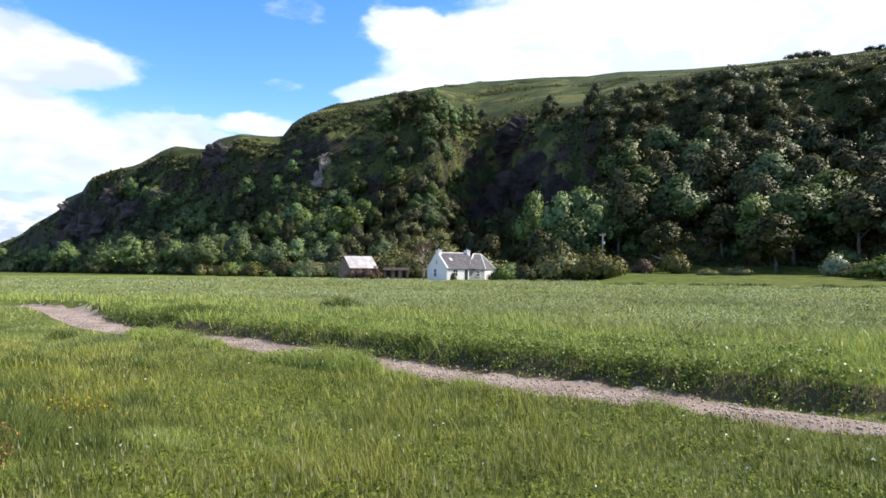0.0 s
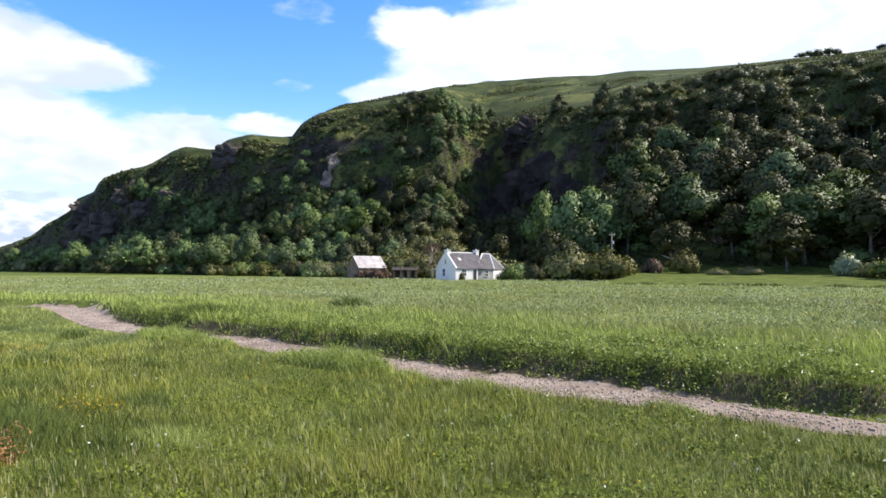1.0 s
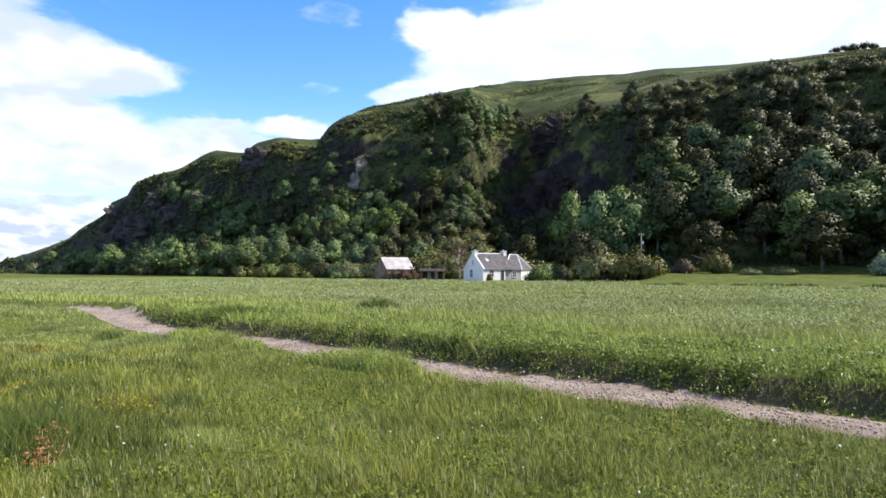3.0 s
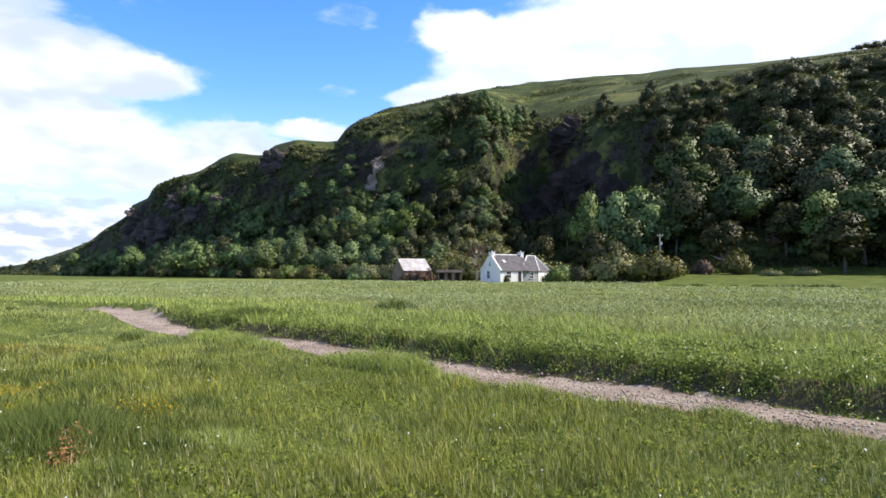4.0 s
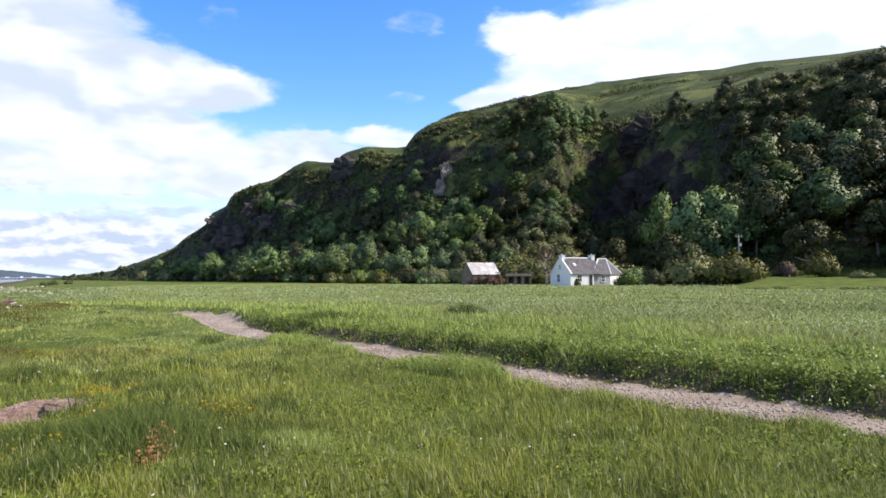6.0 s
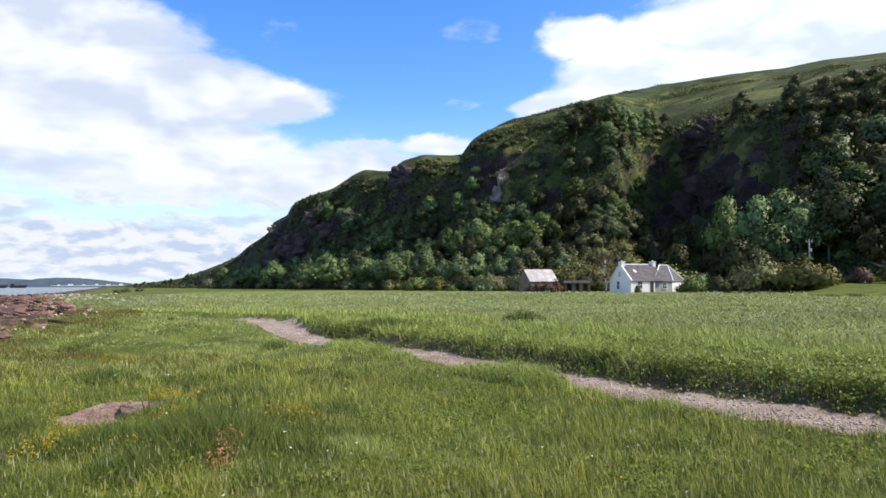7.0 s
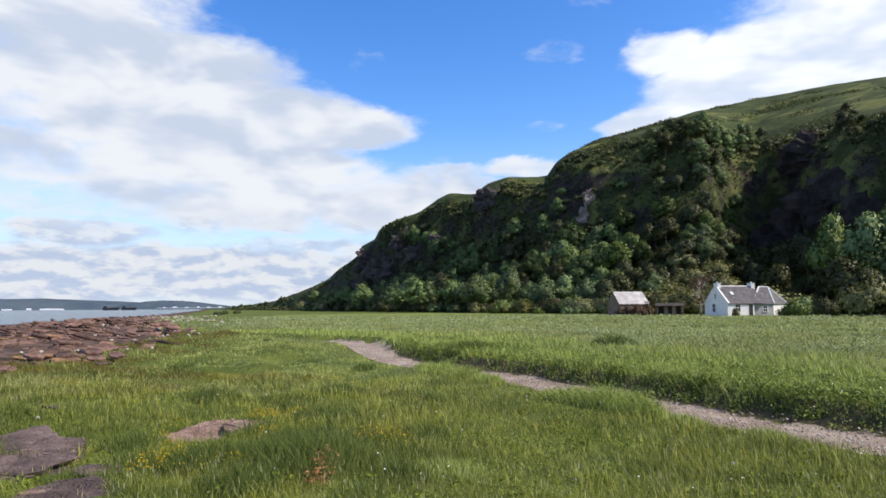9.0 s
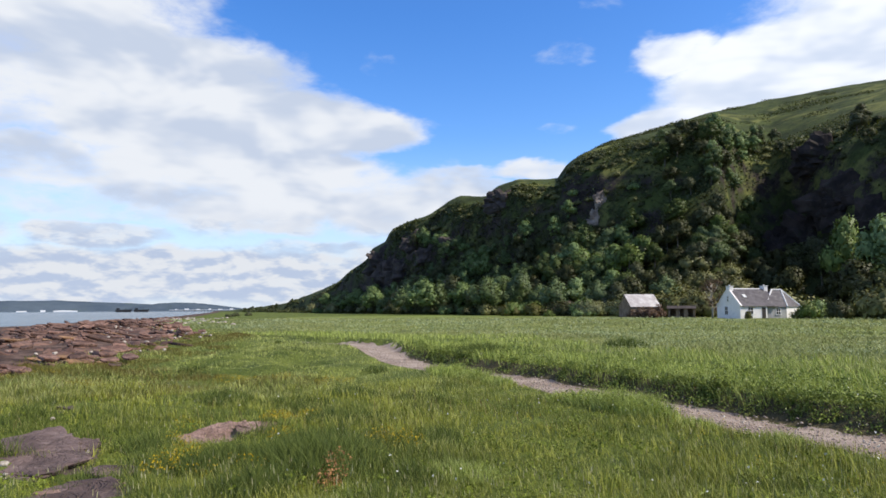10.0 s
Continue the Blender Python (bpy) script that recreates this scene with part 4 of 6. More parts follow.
    box(bm, 1.6, 2.1, 1.9, 2.6, 0.10, 0.17)
    bmesh.ops.transform(bm, matrix=pose(0, 0, eaves, math.degrees(math.atan2(rise, run))), verts=bm.verts)
    bm_part("rooflight", bm, ridge_white, ob, "small pale rooflight")
    return tagged(ob, "whitewashed stone cottage with slate roofs and two chimneys", "cottage")


def barn(x, y, turn):
    ob = new("barn")
    ob.matrix_basis = pose(x, y, height(x, y) - 0.1, 0, 0, turn)
    length, deep, eaves, top = 5.4, 5.6, 2.0, 4.15
    bm = prism(bmesh.new(), [(0, -0.4), (deep, -0.4), (deep, eaves), (deep / 2, top), (0, eaves)], 0, length)
    bmesh.ops.transform(bm, matrix=Matrix(((0, 1, 0, 0), (1, 0, 0, 0), (0, 0, 1, 0), (0, 0, 0, 1))), verts=bm.verts)
    bm_part("wall", bm, barn_stone, ob)
    rise, run = top - eaves, deep / 2
    slope, tilt = math.hypot(rise, run), math.degrees(math.atan2(rise, run))
    for side in (0, 1):
        bm = bmesh.new()
        n = 26                  # corrugated sheets
        top_row, low_row = [], []
        for k in range(n * 2 + 1):
            xx = -0.1 + (length + 0.2) * k / (n * 2)
            zz = 0.06 + 0.03 * (k % 2)
            low_row.append((bm.verts.new((xx, -0.18, zz)), bm.verts.new((xx, -0.18, zz - 0.02))))
            top_row.append((bm.verts.new((xx, slope + 0.02, zz)), bm.verts.new((xx, slope + 0.02, zz - 0.02))))
        for k in range(n * 2):
            bm.faces.new((low_row[k][0], low_row[k + 1][0], top_row[k + 1][0], top_row[k][0]))
            bm.faces.new((low_row[k][1], top_row[k][1], top_row[k + 1][1], low_row[k + 1][1]))
        m = pose(0, 0, eaves, tilt) if side == 0 else Matrix.Translation((length, deep, eaves)) @ pose(0, 0, 0, 0, 0, 180) @ pose(0, 0, 0, tilt)
        bmesh.ops.transform(bm, matrix=m, verts=bm.verts)
        bm_part("roof", bm, tin_roof, ob, "pale weathered corrugated sheets")
    bm = bmesh.new()
    box(bm, 1.8, 3.0, -0.03, 0.05, -0.1, 1.7)
    bm_part("door", bm, dark_void, ob)
    return tagged(ob, "old stone barn with a pale corrugated roof", "barn")


def shed(x, y, turn):
    ob = new("shed")
    ob.matrix_basis = pose(x, y, height(x, y) - 0.1, 0, 0, turn)
    for x0, x1 in ((0, 0.35), (1.25, 1.9), (2.55, 3.2), (4.0, 4.4)):
        bm = bmesh.new()
        box(bm, x0, x1, 0, 0.3, -0.4, 1.6)
        bm_part("pier", bm, barn_stone, ob, bevel=0.03)
    bm = bmesh.new()
    box(bm, 0, 4.4, 2.2, 2.5, -0.4, 1.9)
    bm_part("back_wall", bm, barn_stone, ob)
    bm = bmesh.new()
    box(bm, 0.0, 0.25, 0.3, 2.2, -0.4, 1.6)
    bm_part("side_wall", bm, barn_stone, ob)
    bm = bmesh.new()
    box(bm, 4.15, 4.4, 0.3, 2.2, -0.4, 1.6)
    bm_part("side_wall", bm, barn_stone, ob)
    for k in range(8):
        bm = bmesh.new()
        box(bm, -0.15 + k * 0.59, -0.15 + (k + 1) * 0.59 - 0.02, -0.3, 2.75, 0, 0.06)
        bmesh.ops.transform(bm, matrix=Matrix.Translation((0, 0, 1.62)) @ pose(0, 0, 0, 9), verts=bm.verts)
        bm_part("roof_sheet", bm, shaded_rust_roof, ob)
    return tagged(ob, "low ruined lean-to shed with a dark roof", "shed")


cottage(0.57, 111.5, 33)
barn(-17.0, 122.0, 30)
shed(-10.7, 120.8, 5)

# named plants round the cottage and along the foot
for kind, b, r, size, wide in (
        ("ash", -7.6, 142, 1.85, 0.62), ("ash", -9.8, 138, 1.75, 0.85), ("oak", -8.2, 126, 1.0, 1.15), ("sycamore", -11.0, 128, 1.25, 1.1),
        ("ash", -12.6, 130, 1.35, 0.9), ("ash", -11.6, 140, 1.65, 0.85), ("oak", -9.6, 121, 0.80, 1.3),
        ("ash", -25.2, 126, 1.35, 1.15), ("sycamore", -27.6, 124, 1.40, 1.25), ("ash", -28.6, 128, 1.30, 1.1), ("oak", -26.4, 119, 1.05, 1.3),
        ("oak", -18.4, 122, 0.95, 1.1), ("oak", -22.6, 128, 1.1, 1.2), ("oak", -31.8, 122, 1.2, 1.2), ("oak", -35.0, 118, 1.2, 1.2),
        ("willow", -9.9, 106, 1.62, 0.88), ("thorn", -13.0, 106, 1.55, 0.92), ("thorn", -11.5, 108.5, 1.3, 0.8),
        ("scrub", -6.9, 109, 0.95, 0.75), ("young", -4.9, 108.5, 0.95, 0.72), ("young", -5.6, 110.5, 1.05, 0.7), ("thorn", -4.3, 109.3, 0.55, 0.8),
        ("pale", -30.3, 111, 1.35, 0.85), ("thorn", -19.0, 116, 1.3, 0.7), ("brown", -16.6, 117, 0.95, 0.9),
        ("young", -33.4, 104, 1.1, 1.3), ("young", -35.4, 100, 1.2, 1.3), ("willow", -32.2, 108, 0.8, 1.3), ("thorn", -23.8, 112, 0.5, 1.4), ("thorn", -21.4, 111, 0.4, 1.5),
        ("scrub", 40.6, 190, 0.5, 1.2), ("scrub", 41.2, 170, 0.4, 1.2), ("scrub", 39.6, 210, 0.5, 1.3), ("brown", 7.2, 119.8, 0.75, 0.75), ("brown", 6.3, 119.6, 0.72, 0.7), ("brown", 7.9, 121, 0.6, 0.6), ("brown", 5.7, 120.6, 0.9, 0.5), ("scrub", -0.75, 110.2, 0.5, 0.35), ("brown", 13.0, 150, 1.2, 1.2), ("brown", 6.5, 118.6, 0.75, 0.8), ("brown", 7.3, 119.6, 0.72, 0.8), ("thorn", -0.9, 109.6, 0.42, 0.42),
        ("brown", 10.2, 146, 1.1, 1.2), ("brown", 1.9, 129, 1.35, 0.9), ("willow", 2.6, 130, 1.6, 1.0), ("thorn", 0.4, 131, 1.6, 1.1), ("thorn", 4.4, 132, 1.6, 1.1),
        ("willow", -1.4, 132, 1.5, 1.1), ("thorn", -3.2, 131, 1.6, 1.1), ("willow", 6.0, 134, 1.5, 1.1), ("thorn", 8.4, 133, 1.4, 1.1), ("scrub", 3.4, 127, 1.1, 1.2),
        ("young", 11.4, 140, 0.75, 1.0), ("young", 12.3, 139, 0.6, 1.0), ("young", 14.6, 142, 0.55, 1.0), ("scrub", 13.6, 146, 1.0, 1.0),
        ("sycamore", 19.8, 172, 1.1, 1.1), ("sycamore", 14.0, 158, 1.0, 1.0), ("ash", 25.3, 205, 1.25, 1.1), ("ash", 29.5, 235, 1.1, 1.2), ("sycamore", 27.0, 215, 1.0, 1.2)):
    bx, by = bearing_xy(b, r)
    plant(kind, bx, by, size, wide, group="plants at the foot of the slope")
grow()


def birch(x, y):
    ob = new("tree")
    ob.matrix_basis = pose(x, y, height(x, y) - 0.1)
    rng = np.random.default_rng(77)
    verts, faces = tube([(0, 0, -0.4), (0.12, 0, 1.6), (-0.1, 0.1, 3.4), (0.15, 0, 5.6)], [0.24, 0.20, 0.14, 0.05], 8)
    tips = []
    for k in range(14):
        t, z0 = rng.random() * 6.28, 1.3 + 3.6 * rng.random()
        reach = 0.9 + 1.2 * rng.random()
        tip = (math.cos(t) * reach, math.sin(t) * reach, z0 + 1.0 + 0.8 * rng.random())
        v, f = tube([(0.05, 0, z0), (tip[0] * 0.5, tip[1] * 0.5, z0 + 0.7), tip], [0.10, 0.065, 0.02], 5)
        faces += [tuple(i + len(verts) for i in q) for q in f]
        verts += v
        tips.append((tip, 0.55 + 0.4 * rng.random()))
    part("trunk", mesh_from("trunk", verts, faces, bleached, True), ob, "pale grey forked trunk")
    part("crown", leaf_mesh("crown", *leaf_cloud(rng, tips, 900, 0.16, 0.2), LEAF["brown"]), ob, "thin brownish spring foliage")
    return tagged(ob, "pale-barked birch with sparse brownish foliage by the cottage", "tree")


birch(*bearing_xy(1.75, 117.5))


def undergrowth():
    """Low leaves that cover the whole slope between the trees."""
    rng = np.random.default_rng(5)
    n = 230000
    b = rng.uniform(-37, 40, n)
    u = rng.uniform(0.0, 2.3, n) ** 1.25 / 1.25
    r = np.interp(b, BEARING, FOOT) + (np.interp(b, BEARING, BROW) - np.interp(b, BEARING, FOOT)) * u
    x, y = -np.sin(np.radians(b)) * r, np.cos(np.radians(b)) * r
    thick = fbm(x * 0.07, y * 0.07, 90, 3) + 0.10 - 0.16 * step(0.95, 1.1, u)
    bare = np.exp(-((b + 7.0) / 4.0) ** 2) * step(0.5, 0.58, u) * step(0.8, 0.7, u) + 0.9 * step(26.5, 29, b) * step(0.35, 0.5, u)
    thick = thick + 0.10 * step(0.9, 1.0, u) * step(4, 8, b)
    keep = ((thick - 0.3 * bare) > rng.uniform(-0.25, 0.25, n) * np.where(u > 1.05, 0.25, 1.0)) & ((b > -12) | (u > 0.05)) & ((b < 12) | (u < 0.86))
    x, y, r = x[keep], y[keep], r[keep]
    n = len(x)
    z = land(x, y) + rng.random(n) ** 1.5 * np.where(np.random.default_rng(6).random(n) < 0.5, 1.1, 0.5) * np.where(u[keep] > 1.0, 0.55, 1.0)
    s = ((0.28 + 0.30 * rng.random(n)) * r / 170 * np.where(u[keep] > 0.98, 0.55, 1.0))[:, None]
    nrm = rng.normal(scale=0.7, size=(n, 3)) + (-0.15, -0.35, 0.9)
    nrm /= np.linalg.norm(nrm, axis=1)[:, None]
    a = np.cross(nrm, rng.normal(size=(n, 3)))
    a /= np.linalg.norm(a, axis=1)[:, None]
    c = np.cross(nrm, a)
    p = np.stack([x, y, z], 1)
    verts = np.stack([p - a * s * 0.8, p - c * s * 0.5 + nrm * s * 0.3, p + a * s * 0.8, p + c * s * 0.5 + nrm * s * 0.3], 1).reshape(-1, 3)
    me = raw_mesh("undergrowth", verts, np.arange(len(verts)), 4, scrub_leaf)
    return tagged(new("undergrowth", me), "low dark green scrub covering the escarpment", "undergrowth", kind="stuff")


scrub_leaf = foliage("leaf_scrub", (0.034, 0.045, 0.014), (0.098, 0.110, 0.033), 0.25, 0.55, None, (0.064, 0.070, 0.028), 0.05)
undergrowth()

# ------------------------------------------------------------------ rocks


def plate(seed, long, wide, thick, n=26, rings=2, rough=0.18):
    """One bed of rock: an angular broken plate with an uneven top."""
    rng = np.random.default_rng(seed)
    corners = 6 if n < 20 else 9
    t = (np.arange(corners) + rng.uniform(-0.32, 0.32, corners)) / corners * 2 * np.pi
    q = rng.uniform(0.72, 1.12, corners)
    cx, cy = np.cos(t) * q * long / 2, np.sin(t) * q * wide / 2
    u = np.linspace(0, corners, n, endpoint=False)
    k, f = np.floor(u).astype(int), u - np.floor(u)
    ox = cx[k] * (1 - f) + cx[(k + 1) % corners] * f + rng.normal(scale=0.018, size=n) * long + 0.10 * long * fbm(u * 0.55 + seed, u * 0, 9, 3)
    oy = cy[k] * (1 - f) + cy[(k + 1) % corners] * f + rng.normal(scale=0.018, size=n) * wide
    verts, faces = [], []
    levels = [(0.93, -1.0), (1.0, -0.55), (1.02, -0.15), (0.965, 0.0)] + [(1 - (j + 1) / (rings + 1), 0.0) for j in range(rings)]
    for shrink, z in levels:
        x, y = ox * shrink, oy * shrink
        zz = z * thick + (thick * rough * 3 * fbm(x * 2.2 + seed, y * 2.2, 5, 4) if z > -0.5 else 0) + rng.normal(scale=thick * rough * 0.18, size=n)
        verts.append(np.stack([x, y, zz + 0 * x], 1))
    verts.append(np.array([[0, 0, thick * rough * 3 * float(fbm(np.array([seed + 0.0]), np.array([0.0]), 5, 4)[0])]]))
    for lv in range(len(levels) - 1):
        for i in range(n):
            j = (i + 1) % n
            faces.append((lv * n + i, lv * n + j, (lv + 1) * n + j, (lv + 1) * n + i))
    top, hub = (len(levels) - 1) * n, len(levels) * n
    faces += [(top + i, top + (i + 1) % n, hub) for i in range(n)]
    return np.concatenate(verts), faces


def bedded_rock(seed, long, wide, beds, thick, mats, dip=10.0, n=26, rings=2, spread=(0.5, 0.3), rough=0.18, sizes=(0.7, 1.05), pile=0.6, loose=1.0, tilt=0.0):
    """A rock of several beds, each a part of its own, stepping back one over the other."""
    rng = np.random.default_rng(seed)
    ob = new("rock")
    z = 0.0
    for k in range(beds):
        size = rng.uniform(*sizes)
        v, f = plate(seed * 17 + k, long * size, wide * size ** 0.5, thick * rng.uniform(0.7, 1.4), n, rings, rough)
        child = part("bed", mesh_from("bed", v, f, mats[int(rng.integers(len(mats)))]), ob)
        off = rng.normal(size=2) * spread if k else (0, 0)
        child.matrix_basis = pose(off[0], off[1], z, dip + rng.normal() * 5 * loose, tilt + rng.normal() * 4 * loose, rng.normal() * 11)
        z += thick * rng.uniform(0.4, 1.1) * pile
    return ob


def boulder(seed, mat):
    bm = bmesh.new()
    bmesh.ops.create_icosphere(bm, subdivisions=2, radius=0.5)
    for v in bm.verts:
        d = v.co.normalized()
        q = 1 + 0.5 * noise.noise(d * 1.3 + Vector((seed, 0, 0))) + 0.25 * noise.noise(d * 3.1 + Vector((0, seed, 0)))
        v.co = Vector((d.x * q * 0.55, d.y * q * 0.42, d.z * q * 0.36))
    me = bpy.data.meshes.new("rock")
    bm.to_mesh(me)
    bm.free()
    me.materials.append(mat)
    return me


def rock(form, x, y, turn, scale, label, group="", sink=0.0, squash=1.0, first=False):
    """A stone (a mesh) or a bedded rock (a thing with parts) on the ground at x, y."""
    m = pose(x, y, height(x, y) - sink, 0, 0, turn)
    if isinstance(form, bpy.types.Mesh):
        ob = new("rock", form)
        ob.matrix_basis = m
    elif first:
        ob = form
        ob.matrix_basis = m
    else:
        ob = copy_thing(form, m)
    ob.scale = (scale, scale, scale * squash)
    return tagged(ob, label, "rock", group)


rock_rng = random.Random(21)


def brim(x, y):
    """How high the shore rocks may stand: they fall away towards the open water."""
    r, b = math.hypot(x, y), math.degrees(math.atan2(-x, y))
    return 1.5 - r * float(np.interp(b, [52, 56.5], [0.0085, 0.024]))


ledges = ([bedded_rock(10 + k, 3.0, 1.0, 8, 0.11, [shore_rock], 13, 14, 0, (1.3, 0.9), 0.3, (0.2, 0.95), 0.9) for k in range(7)]
          + [bedded_rock(30 + k, 2.6, 0.9, 7, 0.11, [lichen_rock, shore_rock, shore_rock], 13, 14, 0, (1.2, 0.8), 0.3, (0.2, 0.95), 0.9) for k in range(2)])
stones = [boulder(12 + k, pale_stone) for k in range(4)]
used = set()
for placed in range(295):
    along = 9 + 150 * rock_rng.random() ** 1.7
    out = -0.5 + 54 * rock_rng.random() ** 1.25
    x, y = float(np.interp(along, SHORE_Y, SHORE_X)) - out, along + out * rock_rng.uniform(-0.25, 0.25)
    far = math.hypot(x, y)
    k = rock_rng.randrange(9)
    if k > 6 and out > 22:
        k = rock_rng.randrange(7)
    size = rock_rng.uniform(0.42, 0.95) * (1 + far / 200) * min(1.0, far / 32)
    room = brim(x, y) - height(x, y)
    if room < 0.1:
        continue
    rock(ledges[k], x, y, 120 + rock_rng.gauss(0, 16), size,
         "reddish-brown bedded rock ledge on the shore" if k < 7 else "orange lichen-covered rock ledge on the shore", "shore rocks",
         0.10 if out < 30 else 0.25, min(rock_rng.uniform(0.7, 1.35), room / (0.75 * size)), k not in used)
    used.add(k)


def shore_beds():
    """Thin tilted beds of rock that run along the shore between the ledges."""
    rng = np.random.default_rng(29)
    forms = [plate(900 + k, 2.2, 0.75, 0.12, 12, 0, 0.3) for k in range(8)]
    verts, tris, base = [], [], 0
    for k in range(1200):
        along = 8 + 120 * rng.random() ** 1.6
        out = -0.3 + 50 * rng.random() ** 1.2
        x, y = float(np.interp(along, SHORE_Y, SHORE_X)) - out, along + out * rng.uniform(-0.25, 0.25)
        far = math.hypot(x, y)
        v, f = forms[k % 8]
        m = np.array(pose(x, y, min(height(x, y) + rng.uniform(-0.02, 0.14), brim(x, y) - 0.15), 17 + rng.normal() * 8, rng.normal() * 5, 122 + rng.normal() * 18))
        s = rng.uniform(0.35, 1.1) * (0.5 + far / 70)
        verts.append((v * (s * rng.uniform(0.8, 1.7), s * rng.uniform(0.6, 1.1), 0.7 + 0.7 * s)) @ m[:3, :3].T + m[:3, 3])
        for q in f:
            tris.append((q[0] + base, q[1] + base, q[2] + base))
            if len(q) == 4:
                tris.append((q[0] + base, q[2] + base, q[3] + base))
        base += len(v)
    me = raw_mesh("shore_beds", np.concatenate(verts), np.array(tris).ravel(), 3, bed_rock)
    tagged(new("shore_beds", me), "thin reddish rock beds along the shore", "rocks", kind="stuff")


shore_beds()
bits, corners = [], 0
loose = []
for k in range(110):
    along = 14 + 40 * rock_rng.random()
    x, y = float(np.interp(along, SHORE_Y, SHORE_X)) - rock_rng.uniform(-1, 11), along
    m = np.array(pose(x, y, height(x, y) + 0.12, 0, 0, rock_rng.uniform(0, 360))) @ np.diag([*[rock_rng.uniform(0.08, 0.26)] * 3, 1])
    me = stones[k % 4]
    co = np.array([v.co[:] for v in me.vertices]) @ m[:3, :3].T + m[:3, 3]
    loose.append(np.array([p.vertices[:] for p in me.polygons]) + corners)
    corners += len(co)
    bits.append(co)
tagged(new("beach_stones", raw_mesh("beach_stones", np.concatenate(bits), np.concatenate(loose).ravel(), 3, pale_stone)),
       "pale stones lodged among the shore ledges", "stones", kind="stuff")
for k in range(90):
    along = 62 + 56 * rock_rng.random()
    x, y = float(np.interp(along, SHORE_Y, SHORE_X)) - rock_rng.uniform(-12, 3), along
    rock(stones[k % 4], x, y, rock_rng.uniform(0, 360), rock_rng.uniform(0.28, 0.68), "pale boulder on the upper beach", "pale boulders", -0.02)


def outcrop(b, r, up, long, tall, mat, label, seed, rise=None):
    """A crag standing out of the slope."""
    bm = bmesh.new()
    bmesh.ops.create_icosphere(bm, subdivisions=4, radius=1)
    for v in bm.verts:
        d = v.co.normalized()
        q = 1 + 0.75 * noise.noise(d * 1.4 + Vector((seed, 0, 0))) + 0.45 * noise.noise(d * 3.3 + Vector((0, seed, 0))) + 0.25 * noise.noise(d * 8 + Vector((0, seed, 2)))
        step_z = round(d.z * 5) / 5 * 0.5 + d.z * 0.5
        v.co = Vector((d.x * q * long, d.y * q * long * 0.55, step_z * q * tall))
    me = bpy.data.meshes.new("crag")
    bm.to_mesh(me)
    bm.free()
    me.materials.append(mat)
    x, y = bearing_xy(b, r)
    ob = new("crag", me)
    ob.matrix_basis = pose(x, y, height(x, y) + up if rise is None else 1.6 + r * math.tan(radians(rise)), 0, 0, b)
    return tagged(ob, label, "rock")


outcrop(10.1, 192.6, 0.0, 1.9, 2.2, pale_rock, "pale crag standing out of the green slope", 3, 9.0)
outcrop(10.6, 192.4, 0.0, 2.0, 2.6, pale_rock, "pale broken crag lower on the slope", 8, 7.3)
outcrop(10.1, 192.8, 0.0, 1.5, 2.0, pale_rock, "pale weathered rock face among scrub", 12, 8.1)
outcrop(18.4, 221, 0.0, 5.0, 3.8, cliff_rock, "dark rocky knoll below the skyline", 17, 9.1)
outcrop(16.8, 219.5, 0.0, 1.3, 1.8, pale_rock, "pale pinkish rock face below the skyline", 19, 9.8)
for k, (b, r) in enumerate(((29.2, 288), (27.8, 277), (28.6, 290), (26.8, 266))):
    outcrop(b, r, -5.0, 6.0, 6.0, cliff_rock, "dark grey cliff buttress on the headland", 40 + k)

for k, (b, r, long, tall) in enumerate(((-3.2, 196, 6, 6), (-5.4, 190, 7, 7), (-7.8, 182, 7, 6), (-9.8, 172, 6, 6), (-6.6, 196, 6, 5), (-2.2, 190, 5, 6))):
    outcrop(b, r, -3.5, long, tall, shade_toned_cliff, "rock wall in the cliff, coloured dark for shade", 60 + k)
for k, (b, r, long, tall) in enumerate(((22.6, 238, 4, 4), (24.6, 250, 5, 4), (31.2, 316, 5, 4), (25.8, 262, 5, 5), (27.4, 268, 5, 4))):
    outcrop(b, r, -2.5, long, tall, cliff_rock, "grey-brown rock face on the headland", 70 + k)

# slabs lying in the turf
SLABS = (
    (bedded_rock(51, 2.7, 1.2, 5, 0.07, [slab_rock], 4, 90, 10, (0.20, 0.12), 0.2, (0.7, 1.0), 0.6, 0.3, -2.5), -7.2, 5.1, 136, 0.05, "flat purplish-grey rock slab bedded in the turf"),
    (bedded_rock(52, 1.45, 0.5, 7, 0.03, [pink_slab, slab_rock, slab_rock], 9, 54, 5, (0.22, 0.2), 0.2, (0.5, 1.0), 0.7), -5.15, 4.05, 24, 0.07, "thin-bedded flaky rock slab in the turf"),
    (bedded_rock(53, 0.6, 0.4, 2, 0.05, [slab_rock], 6, 40, 4, (0.05, 0.05), 0.3), -6.05, 5.0, 30, -0.02, "small grey-brown stone in the grass"),
    (bedded_rock(54, 1.6, 0.95, 2, 0.06, [pink_slab], 5, 60, 7, (0.12, 0.1), 0.2), -6.6, 7.05, 62, -0.01, "flat pinkish rock slab bare among grass"),
    (bedded_rock(55, 0.75, 0.5, 2, 0.05, [pink_slab], 5, 40, 5, (0.05, 0.05), 0.2), -6.1, 7.5, 20, -0.03, "flat pale pink stone among grass"),
    (bedded_rock(56, 1.1, 0.7, 2, 0.05, [slab_rock], 4, 44, 5, (0.1, 0.1), 0.3), -9.3, 7.3, 140, 0.03, "flat grey rock half buried in turf"))
for form, x, y, turn, sink, text in SLABS:
    rock(form, x, y, turn, 1.0, text, "slabs in the turf", sink, 1.0, True)
